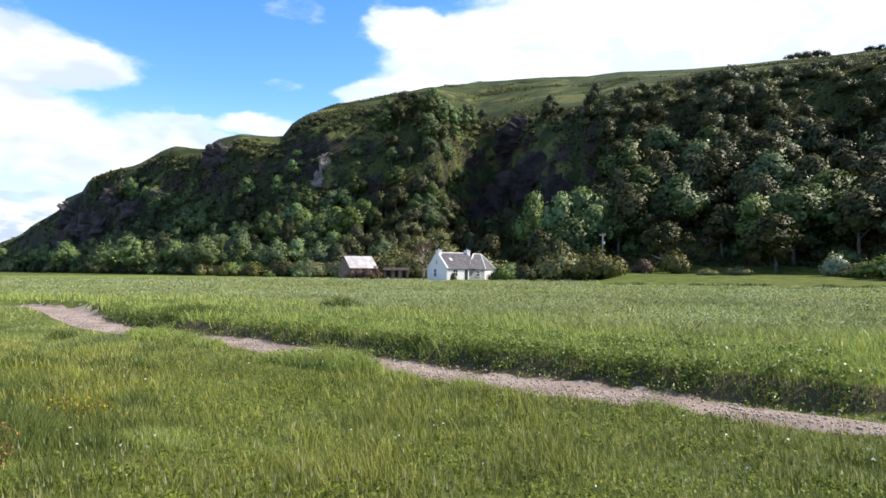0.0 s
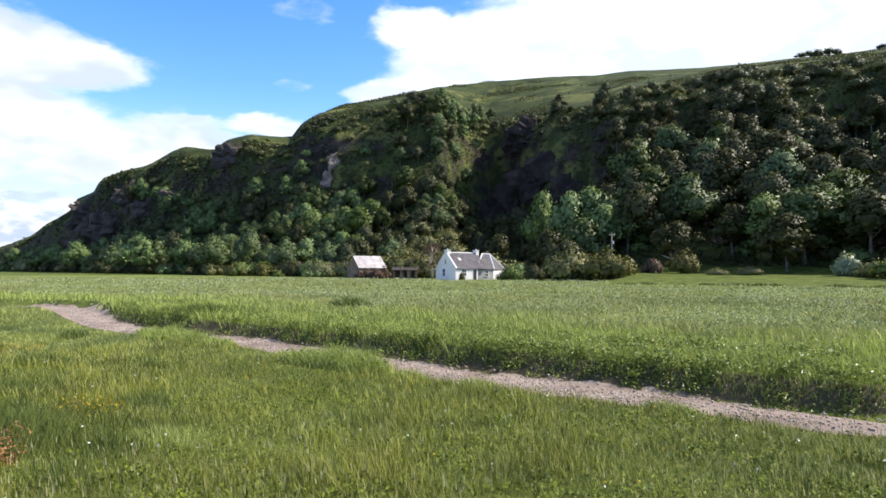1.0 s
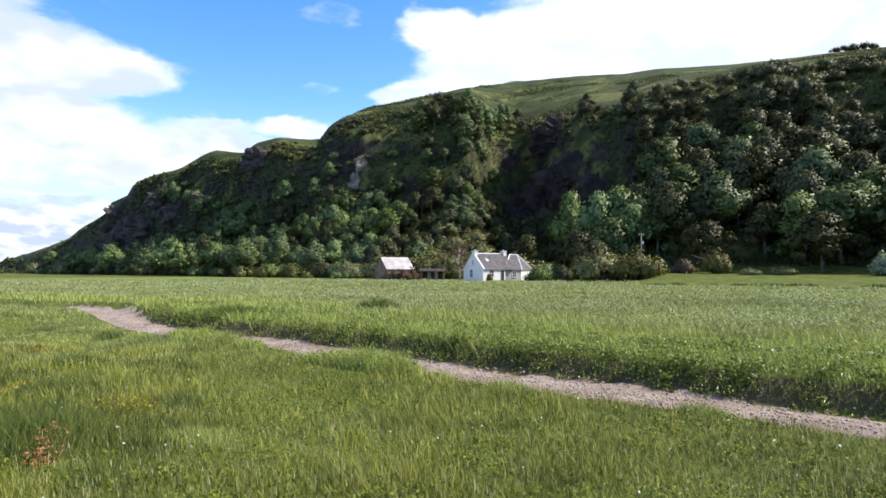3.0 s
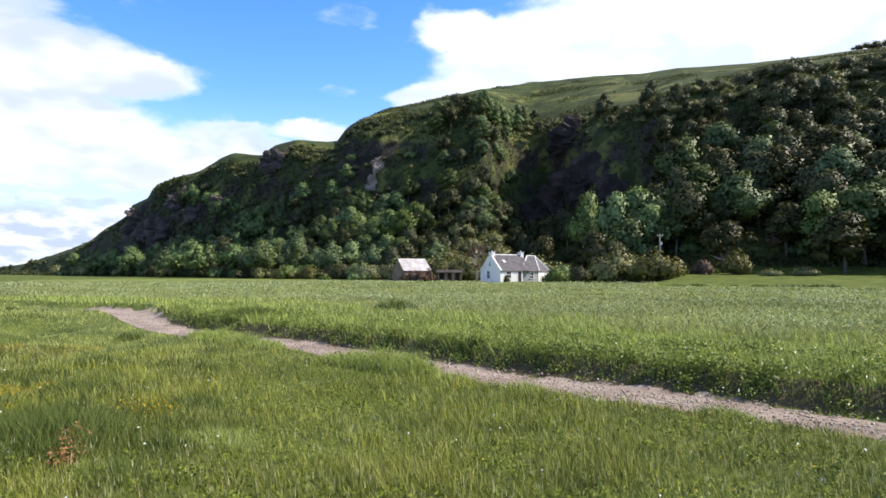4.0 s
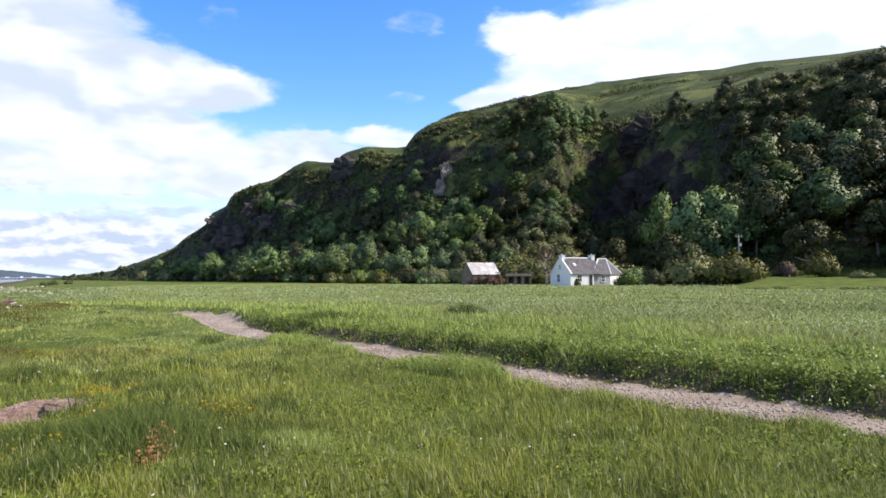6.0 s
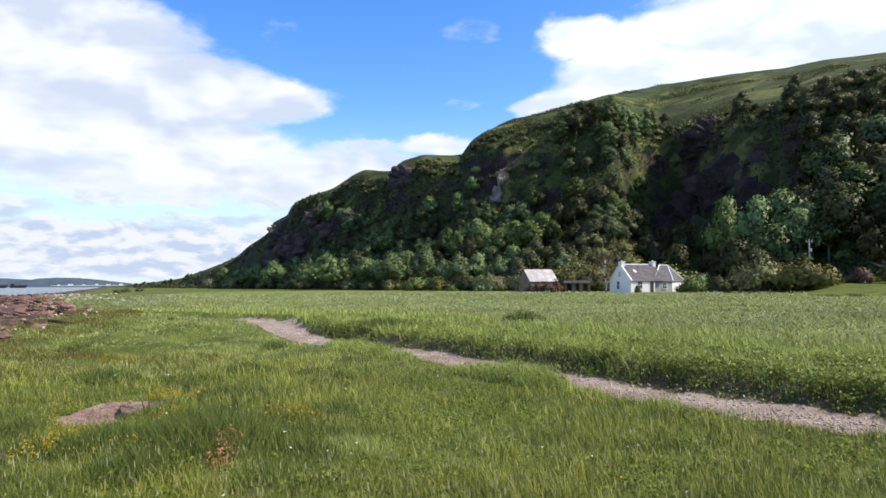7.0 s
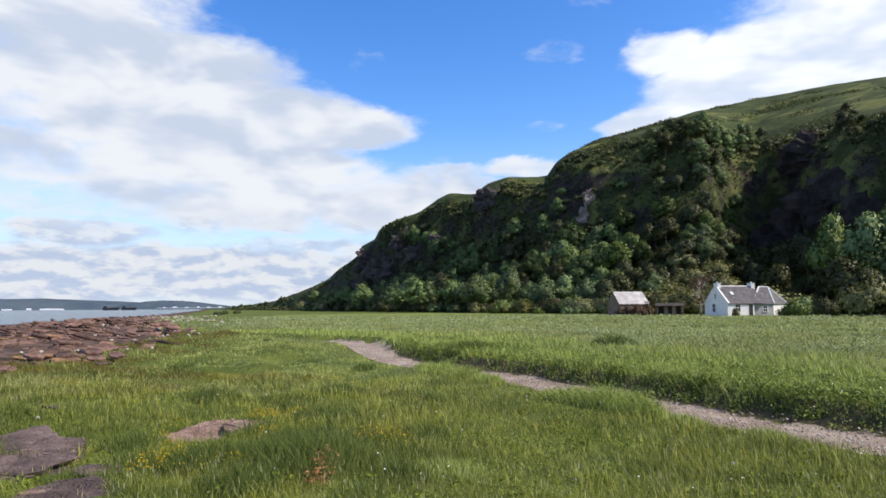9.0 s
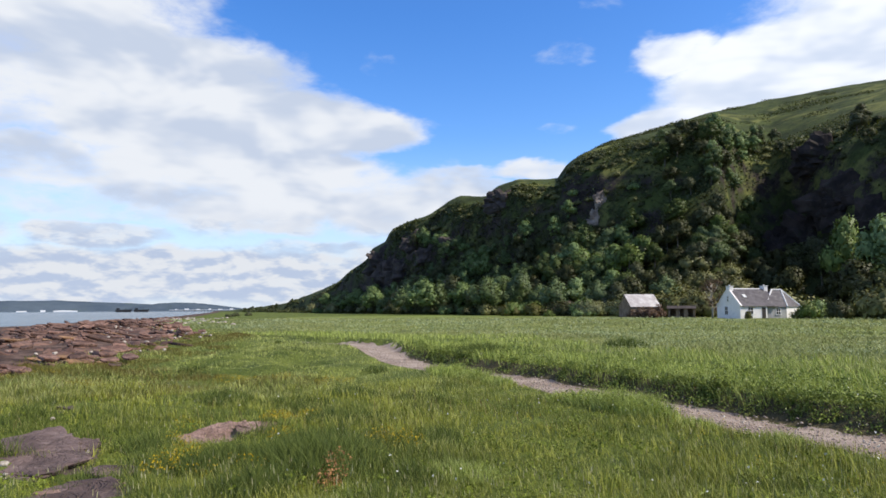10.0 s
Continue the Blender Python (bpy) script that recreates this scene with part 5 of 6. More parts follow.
for k, (x, y) in enumerate(((-6.7, 4.42), (-6.5, 4.25), (-7.0, 4.6), (-6.9, 5.45), (-7.1, 5.65), (-5.15, 4.4), (-5.95, 4.35), (-8.6, 6.3))):
    rock(stones[k % 4], x, y, 40 * k, 0.05 + 0.02 * (k % 3), "small whitish stone beside a slab", "white stones", -0.02)

# ------------------------------------------------------------------ grass


def bare(x, y):
    """How bare the ground is round the slabs, 0 to 1."""
    q = np.zeros(np.shape(x))
    for cx, cy, r in ((-6.75, 4.72, 0.52), (-7.6, 5.5, 0.62), (-5.15, 3.95, 0.42), (-6.55, 7.0, 0.5), (-6.1, 7.45, 0.3), (-6.05, 4.96, 0.2), (-9.3, 7.3, 0.35)):
        q = np.maximum(q, step(1.25, 0.85, np.hypot(x - cx, (y - cy) * 1.3) / r))
    return q


def blades(name, x, y, tall, wide, mat, lean, rng, bent=True, lift=0.0):
    """Grass blades as one mesh: three triangles each if bent, else one."""
    n = len(x)
    z = land(x, y) - 0.02 + lift
    t, g = rng.random(n) * 2 * np.pi, rng.random(n) * 2 * np.pi
    side = np.stack([np.cos(t), np.sin(t), 0 * t], 1) * (wide / 2)[:, None]
    out = np.stack([np.cos(g), np.sin(g), 0 * g], 1) * (lean * tall * (0.3 + rng.random(n)))[:, None]
    out += np.array([-0.12, 0.03, 0]) * tall[:, None]
    up = np.zeros((n, 3))
    up[:, 2] = tall
    p = np.stack([x, y, z], 1)
    if bent:
        m = p + up * 0.58 + out * 0.35
        tip = p + up * 0.97 + out
        verts = np.stack([p - side, p + side, m - side * 0.75, m + side * 0.75, tip], 1).reshape(-1, 3)
        base = np.arange(n)[:, None] * 5
        loops = (base + np.array([0, 1, 3, 0, 3, 2, 2, 3, 4])).ravel()
        h = np.tile([0, 0, 0.55, 0.55, 1.0], n)
    else:
        verts = np.stack([p - side, p + side, p + up + out], 1).reshape(-1, 3)
        loops, h = np.arange(n * 3), np.tile([0, 0, 1.0], n)
    me = raw_mesh(name, verts, loops, 3, mat)
    me.attributes.new("up", "FLOAT", "POINT").data.foreach_set("value", h.astype(np.float32))
    return me


def scatter(rng, n, r0, r1, power=1.0, b0=-37.0, b1=61.0):
    b = np.radians(rng.uniform(b0, b1, n))
    r = r0 * (r1 / r0) ** (rng.random(n) ** power)
    return -np.sin(b) * r, np.cos(b) * r, r


def build_grass():
    rng = np.random.default_rng(11)
    # meadow on the camera's side of the path
    x, y, r = scatter(rng, 225000, 3.9, 16.0)
    d, s = path_offset(x, y), seaward(x, y)
    edge = 0.54 - 0.30 * step(2.0, 6.0, x) + 0.35 * fbm(x * 1.5, y * 1.5, 61, 2)
    thick = 0.66 + 2.0 * fbm(x * 1.7, y * 1.7, 62, 3)
    keep = (d < -edge) & (s < 0.5) & (bare(x, y) < rng.random(len(x))) & (thick > rng.random(len(x)) * 0.85)
    x, y, r = x[keep], y[keep], r[keep]
    lush = np.clip(0.5 + 1.5 * fbm(x * 0.45, y * 0.45, 63, 3) + 1.3 * fbm(x * 2.2, y * 2.2, 64, 2), 0, 1)
    tall = (0.05 + 0.15 * rng.random(len(x)) ** 1.5) * (0.45 + 1.05 * lush) * (0.7 + 0.3 * step(-0.6, -1.4, d[keep]))
    me = blades("meadow_grass", x, y, tall, 0.0046 * np.maximum(1, r / 6) * (0.5 + 0.9 * rng.random(len(x))) * np.where(rng.random(len(x)) < 0.06, 1.7, 0.9), grass_leaf, 0.5, rng)
    tagged(new("meadow_grass", me), "tall fresh green meadow grass", "grass", kind="stuff")
    # short turf under it
    x, y, r = scatter(rng, 150000, 3.9, 15.0)
    keep = (path_offset(x, y) < -0.5) & (seaward(x, y) < 0.5) & (bare(x, y) < rng.random(len(x)))
    x, y, r = x[keep], y[keep], r[keep]
    me = blades("turf", x, y, 0.035 + 0.055 * rng.random(len(x)), 0.0055 * np.maximum(1, r / 6) * (0.6 + 0.9 * rng.random(len(x))), turf_leaf, 0.9, rng, False)
    tagged(new("turf", me), "short dense green turf under the tall grass", "grass", kind="stuff")
    # the same meadow all round
    b, q = rng.uniform(0, 2 * np.pi, 60000), 13.0 * np.sqrt(rng.random(60000))
    x, y = -np.sin(b) * q, np.cos(b) * q
    inner = (q < 4.2) | (np.degrees(b) > 60) & (np.degrees(b) < 324)
    keep = inner & (path_offset(x, y) < -0.6) & (bare(x, y) < 0.4) & (seaward(x, y) < 0.5)
    x, y = x[keep], y[keep]
    me = blades("meadow_grass", x, y, 0.05 + 0.12 * rng.random(len(x)), 0.008 + 0.006 * rng.random(len(x)), grass_leaf, 0.8, rng, False)
    tagged(new("meadow_grass", me), "fresh green grass of the meadow", "grass", kind="stuff")
    # the meadow farther off, towards the shore and along the path
    x, y, r = scatter(rng, 150000, 13.0, 95.0, 1.1, 2.0, 61.0)
    d, s = path_offset(x, y), seaward(x, y)
    keep = ((d < -0.9) | (r > 40)) & (s < 0.8 + 2.5 * fbm(x * 0.3, y * 0.3, 64, 2)) & (d < 3)
    x, y, r = x[keep], y[keep], r[keep]
    tall = (0.04 + 0.09 * rng.random(len(x))) * (0.5 + 1.6 * np.clip(0.45 + 2.0 * fbm(x * 0.4, y * 0.4, 65, 3), 0, 1))
    me = blades("shore_meadow_grass", x, y, tall, 0.0050 * r / 6 * (0.6 + 0.8 * rng.random(len(x))), grass_leaf, 0.8, rng, False)
    tagged(new("shore_meadow_grass", me), "short green turf towards the shore", "grass", kind="stuff")
    # rank growth on the bank beyond the path
    x, y, r = scatter(rng, 190000, 6.5, 60.0, 0.85)
    d = path_offset(x, y)
    edge = 0.88 - 0.38 * step(2.0, 6.0, x) + 0.5 * fbm(x * 1.1, y * 1.1, 66, 3)
    keep = (d > edge) & (d < 7.5 + 3 * fbm(x * 0.2, y * 0.2, 67, 2)) & (rng.random(len(x)) < np.where(d < 2.5, 1.0, 0.62))
    x, y, r, d = x[keep], y[keep], r[keep], d[keep]
    clump = np.clip(0.5 + 2.0 * fbm(x * 0.9, y * 0.9, 68, 3), 0, 1)
    tall = (0.10 + 0.14 * rng.random(len(x))) * (0.5 + 1.0 * clump) * np.where(d < 2.2, 1.25, 1.0) * step(0.4, 1.3, d) ** 0.5
    me = blades("bank_grass", x, y, tall, 0.0085 * np.maximum(1, r / 9) * (0.6 + 0.9 * rng.random(len(x))), bank_leaf, 0.5, rng)
    tagged(new("bank_grass", me), "rank bright green grass on the path's bank", "grass", kind="stuff")
    # the field
    x, y, r = scatter(rng, 190000, 15.0, 135.0, 0.95)
    d = path_offset(x, y)
    keep = (d > 5.5 + 3 * fbm(x * 0.2, y * 0.2, 69, 2)) & (r < np.interp(np.degrees(np.arctan2(-x, y)), BEARING, FOOT) - 3 + 17 * (x > 0.26 * y))
    keep &= (r < 79 + 5 * fbm(x * 0.1, y * 0.1, 74, 2)) | (x < 0.23 * y)
    keep &= ~((np.abs(x - 2.5) < 7) & (np.abs(y - 114) < 5)) & ~((np.abs(x + 14) < 6) & (np.abs(y - 124) < 5))
    x, y, r = x[keep], y[keep], r[keep]
    tall = (0.07 + 0.13 * rng.random(len(x))) * (0.6 + 0.7 * np.clip(0.5 + 1.5 * fbm(x * 0.12, y * 0.25, 70, 3), 0, 1))
    me = blades("field_grass", x, y, tall, 0.0085 * r / 6 * (0.4 + 0.9 * rng.random(len(x))), crop_leaf, 1.3, rng, False)
    tagged(new("field_grass", me), "blue-green knee-high grass crop in the field", "grass", kind="stuff")


def field_leaves():
    """Broad pale leaves of the crop, in loose drifts over the field."""
    rng = np.random.default_rng(71)
    x, y, r = scatter(rng, 90000, 17.0, 112.0, 0.8)
    d = path_offset(x, y)
    drift = fbm(x * 0.35, y * 0.22, 72, 4) + 0.25 * fbm(x * 1.6, y * 1.6, 73, 2)
    keep = (d > 6.5 + 3 * fbm(x * 0.2, y * 0.2, 69, 2)) & ((r < 78) | (x < 0.23 * y)) & (drift > rng.uniform(-0.05, 0.25, len(x))) & ~((np.abs(x - 2.5) < 9) & (y > 104))
    x, y, r = x[keep], y[keep], r[keep]
    n = len(x)
    p = np.stack([x, y, land(x, y) + 0.10 + 0.16 * rng.random(n)], 1)
    nrm = rng.normal(scale=0.5, size=(n, 3)) + (0.1, -0.25, 0.8)
    nrm /= np.linalg.norm(nrm, axis=1)[:, None]
    a = np.cross(nrm, rng.normal(size=(n, 3)))
    a /= np.linalg.norm(a, axis=1)[:, None]
    s = (0.030 * np.maximum(1, r / 28) * (0.6 + 0.9 * rng.random(n)))[:, None]
    c = np.cross(nrm, a)
    verts = np.stack([p - a * s, p - c * s * 0.5, p + a * s, p + c * s * 0.5], 1).reshape(-1, 3)
    me = raw_mesh("field_leaves", verts, np.arange(len(verts)), 4, field_leaf)
    tagged(new("field_leaves", me), "pale blue-green crop leaves in the field", "crop", kind="stuff")


def leafy(name, spots, mat, size, label, seed):
    """Broad-leaved weeds and flowers: small leaves held over the ground round the spots (x, y, radius, low, high, count)."""
    rng = np.random.default_rng(seed)
    parts = []
    for cx, cy, rad, low, high, count in spots:
        q, t = rad * np.sqrt(rng.random(count)), rng.random(count) * 2 * np.pi
        x, y = cx + q * np.cos(t), cy + q * np.sin(t)
        dome = 1 - 0.6 * (q / rad) ** 2
        parts.append(np.stack([x, y, land(x, y) + low + (high - low) * rng.random(count) * dome], 1))
    p = np.concatenate(parts)
    n = len(p)
    nrm = rng.normal(scale=0.6, size=(n, 3)) + (0, -0.1, 0.8)
    nrm /= np.linalg.norm(nrm, axis=1)[:, None]
    a = np.cross(nrm, rng.normal(size=(n, 3)))
    a /= np.linalg.norm(a, axis=1)[:, None]
    c = np.cross(nrm, a)
    s = size * (0.6 + 0.8 * rng.random(n))[:, None]
    verts = np.stack([p - a * s, p - c * s * 0.55 + nrm * s * 0.3, p + a * s, p + c * s * 0.55 + nrm * s * 0.3], 1).reshape(-1, 3)
    me = raw_mesh(name, verts, np.arange(len(verts)), 4, mat)
    return tagged(new(name, me), label, name.split("_")[-1], kind="stuff")


build_grass()
field_leaves()
weed_rng = random.Random(4)
weeds = []
for k in range(470):
    i = weed_rng.randrange(1, 13)
    u, off = weed_rng.random(), (weed_rng.uniform(1.0, 1.4) if k % 2 == 0 else weed_rng.uniform(1.2, 3.8))
    dx, dy = PATH_X[i + 1] - PATH_X[i], PATH_Y[i + 1] - PATH_Y[i]
    q = math.hypot(dx, dy)
    off -= 0.38 * float(step(2.0, 6.0, PATH_X[i] + dx * u))
    weeds.append((PATH_X[i] + dx * u + dy / q * off, PATH_Y[i] + dy * u - dx / q * off, weed_rng.uniform(0.12, 0.34),
                  0.06, weed_rng.uniform(0.13, 0.30), 100))
    if k % 4 == 0:
        off = weed_rng.uniform(0.75, 1.0) - 0.38 * float(step(2.0, 6.0, PATH_X[i] + dx * u))
        weeds.append((PATH_X[i] + dx * u + dy / q * off, PATH_Y[i] + dy * u - dx / q * off, weed_rng.uniform(0.10, 0.28), 0.0, weed_rng.uniform(0.08, 0.2), 80))
weeds += [(-1.75, 11.1, 0.4, 0.06, 0.40, 300), (-1.35, 10.85, 0.35, 0.06, 0.42, 300), (-2.2, 11.5, 0.4, 0.06, 0.36, 260), (-2.7, 12.0, 0.35, 0.06, 0.26, 180), (-6.4, 15.4, 0.5, 0.08, 0.34, 260), (-5.6, 14.7, 0.5, 0.08, 0.34, 260), (6.9, 9.7, 0.5, 0.05, 0.42, 420), (7.7, 9.4, 0.5, 0.05, 0.42, 420), (5.7, 10.5, 0.4, 0.05, 0.36, 300)]
leafy("bank_weeds", weeds, weed_leaf, 0.022, "broad-leaved green weeds overhanging the path", 31)


def tufts(name, spots, mat, seed, label, lean=0.6):
    """Tussocks standing over the turf: x, y, radius, height, blades."""
    rng = np.random.default_rng(seed)
    xs, ys, hs = [], [], []
    for cx, cy, rad, tall, count in spots:
        q, t = rad * rng.random(count) ** 0.6, rng.random(count) * 2 * np.pi
        xs.append(cx + q * np.cos(t))
        ys.append(cy + q * np.sin(t))
        hs.append(tall * (0.5 + 0.6 * rng.random(count)) * (1 - 0.5 * (q / rad) ** 2))
    x, y, h = np.concatenate(xs), np.concatenate(ys), np.concatenate(hs)
    ok = bare(x, y) < 0.5
    x, y, h = x[ok], y[ok], h[ok]
    me = blades(name, x, y, h, 0.0048 * np.maximum(1, np.hypot(x, y) / 6) * (0.6 + 0.8 * rng.random(len(x))), mat, lean, rng)
    tagged(new(name, me), label, "grass", kind="stuff")


more = random.Random(9)
dark_spots = [(-4.75, 6.5, 0.4, 0.34, 1500), (-4.4, 5.75, 0.45, 0.34, 1800), (-4.0, 6.55, 0.35, 0.32, 1300), (-4.65, 7.15, 0.3, 0.36, 1000), (-5.5, 8.4, 0.45, 0.32, 1000),
              (-4.95, 5.5, 0.5, 0.34, 1600), (-4.0, 4.75, 0.4, 0.32, 1400), (-2.95, 5.75, 0.3, 0.26, 700), (-5.5, 8.8, 0.6, 0.3, 1200), (-6.9, 11.0, 0.7, 0.3, 1000), (-3.9, 5.75, 0.7, 0.40, 3200), (-6.7, 6.2, 0.40, 0.28, 1100), (-5.4, 8.25, 0.5, 0.28, 1200), (-3.75, 6.95, 0.35, 0.30, 900), (-4.8, 5.9, 0.42, 0.26, 1100),
              (-7.2, 11.6, 0.6, 0.26, 800), (2.55, 8.0, 0.3, 0.22, 500), (-8.3, 9.4, 0.6, 0.24, 800), (-7.3, 19.6, 0.9, 0.5, 1500), (-8.3, 20.6, 0.8, 0.4, 900),
              (-3.7, 24.4, 0.8, 0.5, 900)]
for k in range(90):
    bx, by = bearing_xy(more.uniform(5, 58), more.uniform(8, 36))
    if float(path_offset(np.array([bx]), np.array([by]))[0]) < -2 and float(seaward(np.array([bx]), np.array([by]))[0]) < -1.5:
        dark_spots.append((bx, by, more.uniform(0.3, 0.8), more.uniform(0.12, 0.26), 260))
for k in range(34):
    bx, by = bearing_xy(more.uniform(24, 58), 5.2 * 2.6 ** more.random())
    if float(path_offset(np.array([bx]), np.array([by]))[0]) < -1.2:
        dark_spots.append((bx, by, more.uniform(0.2, 0.5), more.uniform(0.16, 0.32), 420))
for k in range(46):
    bx, by = bearing_xy(more.uniform(-36, -14), more.uniform(79, 82))
    dark_spots.append((bx, by, more.uniform(0.5, 1.3), more.uniform(0.25, 0.5), 60))
tufts("tussocks", dark_spots, tuft_leaf, 33, "dark green tussocks of coarse grass")
tufts("verge_grass", [(-1.4, 10.9, 0.5, 0.42, 1500), (-1.9, 11.3, 0.5, 0.40, 1400), (-2.5, 11.8, 0.45, 0.30, 1000), (-3.0, 12.2, 0.4, 0.2, 600), (-0.7, 10.2, 0.4, 0.18, 600), (-7.2, 16.3, 0.5, 0.32, 900), (-6.5, 15.6, 0.6, 0.40, 1400), (-5.7, 14.9, 0.5, 0.36, 1200), (-4.9, 14.1, 0.4, 0.26, 800), (0.4, 9.4, 0.4, 0.2, 700),
                      (-2.6, 6.2, 0.4, 0.22, 700), (2.6, 7.9, 0.4, 0.2, 700)], bank_leaf, 34, "long green grass leaning over the path")
tufts("dry_grass", [(-17.3 + more.uniform(-2, 3.2) - 0.62 * q, 12.0 + q, more.uniform(0.7, 1.5), more.uniform(0.10, 0.24), 260) for q in [more.uniform(-3, 26) for _ in range(95)]]
      + [(more.uniform(-20, -9.5), more.uniform(6.5, 14.0), more.uniform(0.5, 1.2), more.uniform(0.12, 0.26), 190) for _ in range(105)],
      dry_leaf, 36, "dry yellowish grass along the shore edge")
clover_rng = random.Random(12)
clover = []
for k in range(420):
    bx, by = bearing_xy(clover_rng.uniform(-36, 58), 4.1 * 3.0 ** clover_rng.random())
    if float(path_offset(np.array([bx]), np.array([by]))[0]) < -0.9 and float(bare(np.array([bx]), np.array([by]))[0]) < 0.2:
        clover.append((bx, by, clover_rng.uniform(0.08, 0.34), 0.03, clover_rng.uniform(0.08, 0.16), 50))
leafy("meadow_herbs", clover, clover_leaf, 0.016, "small-leaved bright green herbs among the grass", 38)
leafy("yellow_flowers", [(-6.3, 8.1, 0.25, 0.08, 0.24, 420), (-5.8, 8.3, 0.25, 0.08, 0.22, 260), (-9.1, 14.1, 0.5, 0.05, 0.2, 520), (-11.4, 13.3, 0.6, 0.05, 0.2, 600), (-10.1, 13.4, 0.3, 0.05, 0.2, 240),
                         (-12.3, 9.9, 0.5, 0.05, 0.2, 360), (-3.6, 6.9, 0.25, 0.1, 0.28, 220), (-5.1, 6.7, 0.22, 0.1, 0.26, 170), (-5.5, 5.5, 0.22, 0.1, 0.3, 200), (-5.3, 5.0, 0.2, 0.1, 0.3, 150),
                         (-4.0, 7.1, 0.22, 0.1, 0.28, 200), (-15.9, 10.9, 0.9, 0.05, 0.18, 420), (-6.6, 6.5, 0.2, 0.1, 0.22, 90), (-4.5, 5.0, 0.5, 0.1, 0.25, 80), (-7.2, 7.3, 0.2, 0.05, 0.2, 90),
                         (-1.0, 9.5, 2.0, 0.12, 0.28, 90), (1.0, 6.5, 2.0, 0.15, 0.3, 90)],
      petal_yellow, 0.0108, "small yellow meadow flowers in low patches", 34)
leafy("orange_flowers", [(-3.45, 5.2, 0.13, 0.06, 0.28, 120), (-3.38, 5.0, 0.12, 0.05, 0.22, 80), (-3.6, 5.5, 0.14, 0.12, 0.28, 70)], petal_orange, 0.012, "rusty orange dock clump in the grass", 35)
leafy("white_flowers", [(-1.5, 8.0, 4.5, 0.12, 0.27, 130), (-2.3, 5.2, 0.8, 0.15, 0.25, 9), (2.5, 7.0, 2.0, 0.12, 0.27, 45), (3.0, 10.6, 2.0, 0.2, 0.4, 60), (-8, 11, 3, 0.08, 0.2, 60)],
      petal_white, 0.013, "scattered small white meadow flowers", 36)


def seed_heads():
    rng = np.random.default_rng(17)
    x, y, r = scatter(rng, 5200, 4.2, 15.0)
    keep = (path_offset(x, y) < -0.7) & (bare(x, y) < 0.3) & (fbm(x * 0.5, y * 0.5, 80, 2) > -0.08)
    x, y, r = x[keep], y[keep], r[keep]
    sx, sy, sr = scatter(rng, 3800, 4.0, 15.0)
    ok = (path_offset(sx, sy) < -0.7) & (bare(sx, sy) < 0.3) & (fbm(sx * 0.4, sy * 0.4, 82, 3) > 0.0)
    sx, sy, sr = sx[ok], sy[ok], sr[ok]
    stems = blades("brown_stems", sx, sy, 0.16 + 0.14 * rng.random(len(sx)), 0.0034 * np.maximum(1, sr / 6), brown_stem, 0.35, rng)
    tagged(new("brown_stems", stems), "thin reddish-brown flowering grass stems", "grass", kind="stuff")
    me = blades("seed_heads", x, y, 0.035 + 0.04 * rng.random(len(x)), 0.0042 + 0.003 * rng.random(len(x)), seed_head, 0.1, rng, True, 0.13 + 0.10 * rng.random(len(x)))
    tagged(new("seed_heads", me), "pale straw-coloured grass seed heads", "grass", kind="stuff")


seed_heads()


def pebbles():
    """Loose stones on the path."""
    rng = np.random.default_rng(23)
    n = 5200
    i = rng.integers(1, 14, n)
    u = rng.random(n)
    px, py = np.array(PATH_X), np.array(PATH_Y)
    dx, dy = px[i + 1] - px[i], py[i + 1] - py[i]
    q = np.hypot(dx, dy)
    off = rng.normal(scale=0.33, size=n)
    x, y = px[i] + dx * u + dy / q * off, py[i] + dy * u - dx / q * off
    z = land(x, y) + 0.035
    s = (0.008 + 0.02 * rng.random(n) ** 2)[:, None, None]
    octa = np.array([(1, 0, 0), (0, 1, 0), (-1, 0, 0), (0, -1, 0), (0, 0, 0.7), (0, 0, -0.5)]) 
    verts = (np.stack([x, y, z], 1)[:, None, :] + octa[None] * s * (0.6 + 0.8 * rng.random((n, 6, 1)))).reshape(-1, 3)
    tri = np.array([0, 1, 4, 1, 2, 4, 2, 3, 4, 3, 0, 4, 1, 0, 5, 2, 1, 5, 3, 2, 5, 0, 3, 5])
    me = raw_mesh("pebbles", verts, (np.arange(n)[:, None] * 6 + tri).ravel(), 3, pebble)
    tagged(new("pebbles", me), "loose pinkish-grey pebbles on the footpath", "pebbles", kind="stuff")


pebbles()

# ------------------------------------------------------------------ across the water


def far_ridge(name, b0, b1, r, profile, mat, label):
    """A distant hill line with a sloping face; profile gives bearings and heights."""
    bs = np.linspace(b0, b1, 140)
    top = np.interp(bs, profile[0], profile[1]) * (1 + 0.10 * fbm(bs * 1.3, bs * 0, 95, 4)) + 3 * fbm(bs * 4, bs * 0, 96, 3)
    rows = []
    for k, (dr, f) in enumerate(((0, 0.0), (60, 0.35), (140, 0.75), (220, 1.0), (330, 0.8))):
        rr = r + dr + 40 * fbm(bs * 0.8, bs * 0 + k, 97, 2)
        rows.append(np.stack([-np.sin(np.radians(bs)) * rr, np.cos(np.radians(bs)) * rr, -2 + (top + 2) * f], 1))
    n = len(bs)
    i, j = np.meshgrid(np.arange(n - 1), np.arange(4))
    quads = np.stack([j * n + i, (j + 1) * n + i, (j + 1) * n + i + 1, j * n + i + 1], -1).reshape(-1, 4)
    me = raw_mesh(name, np.concatenate(rows), quads.ravel(), 4, mat, True)
    return tagged(new(name, me), label, "hills", kind="structure")


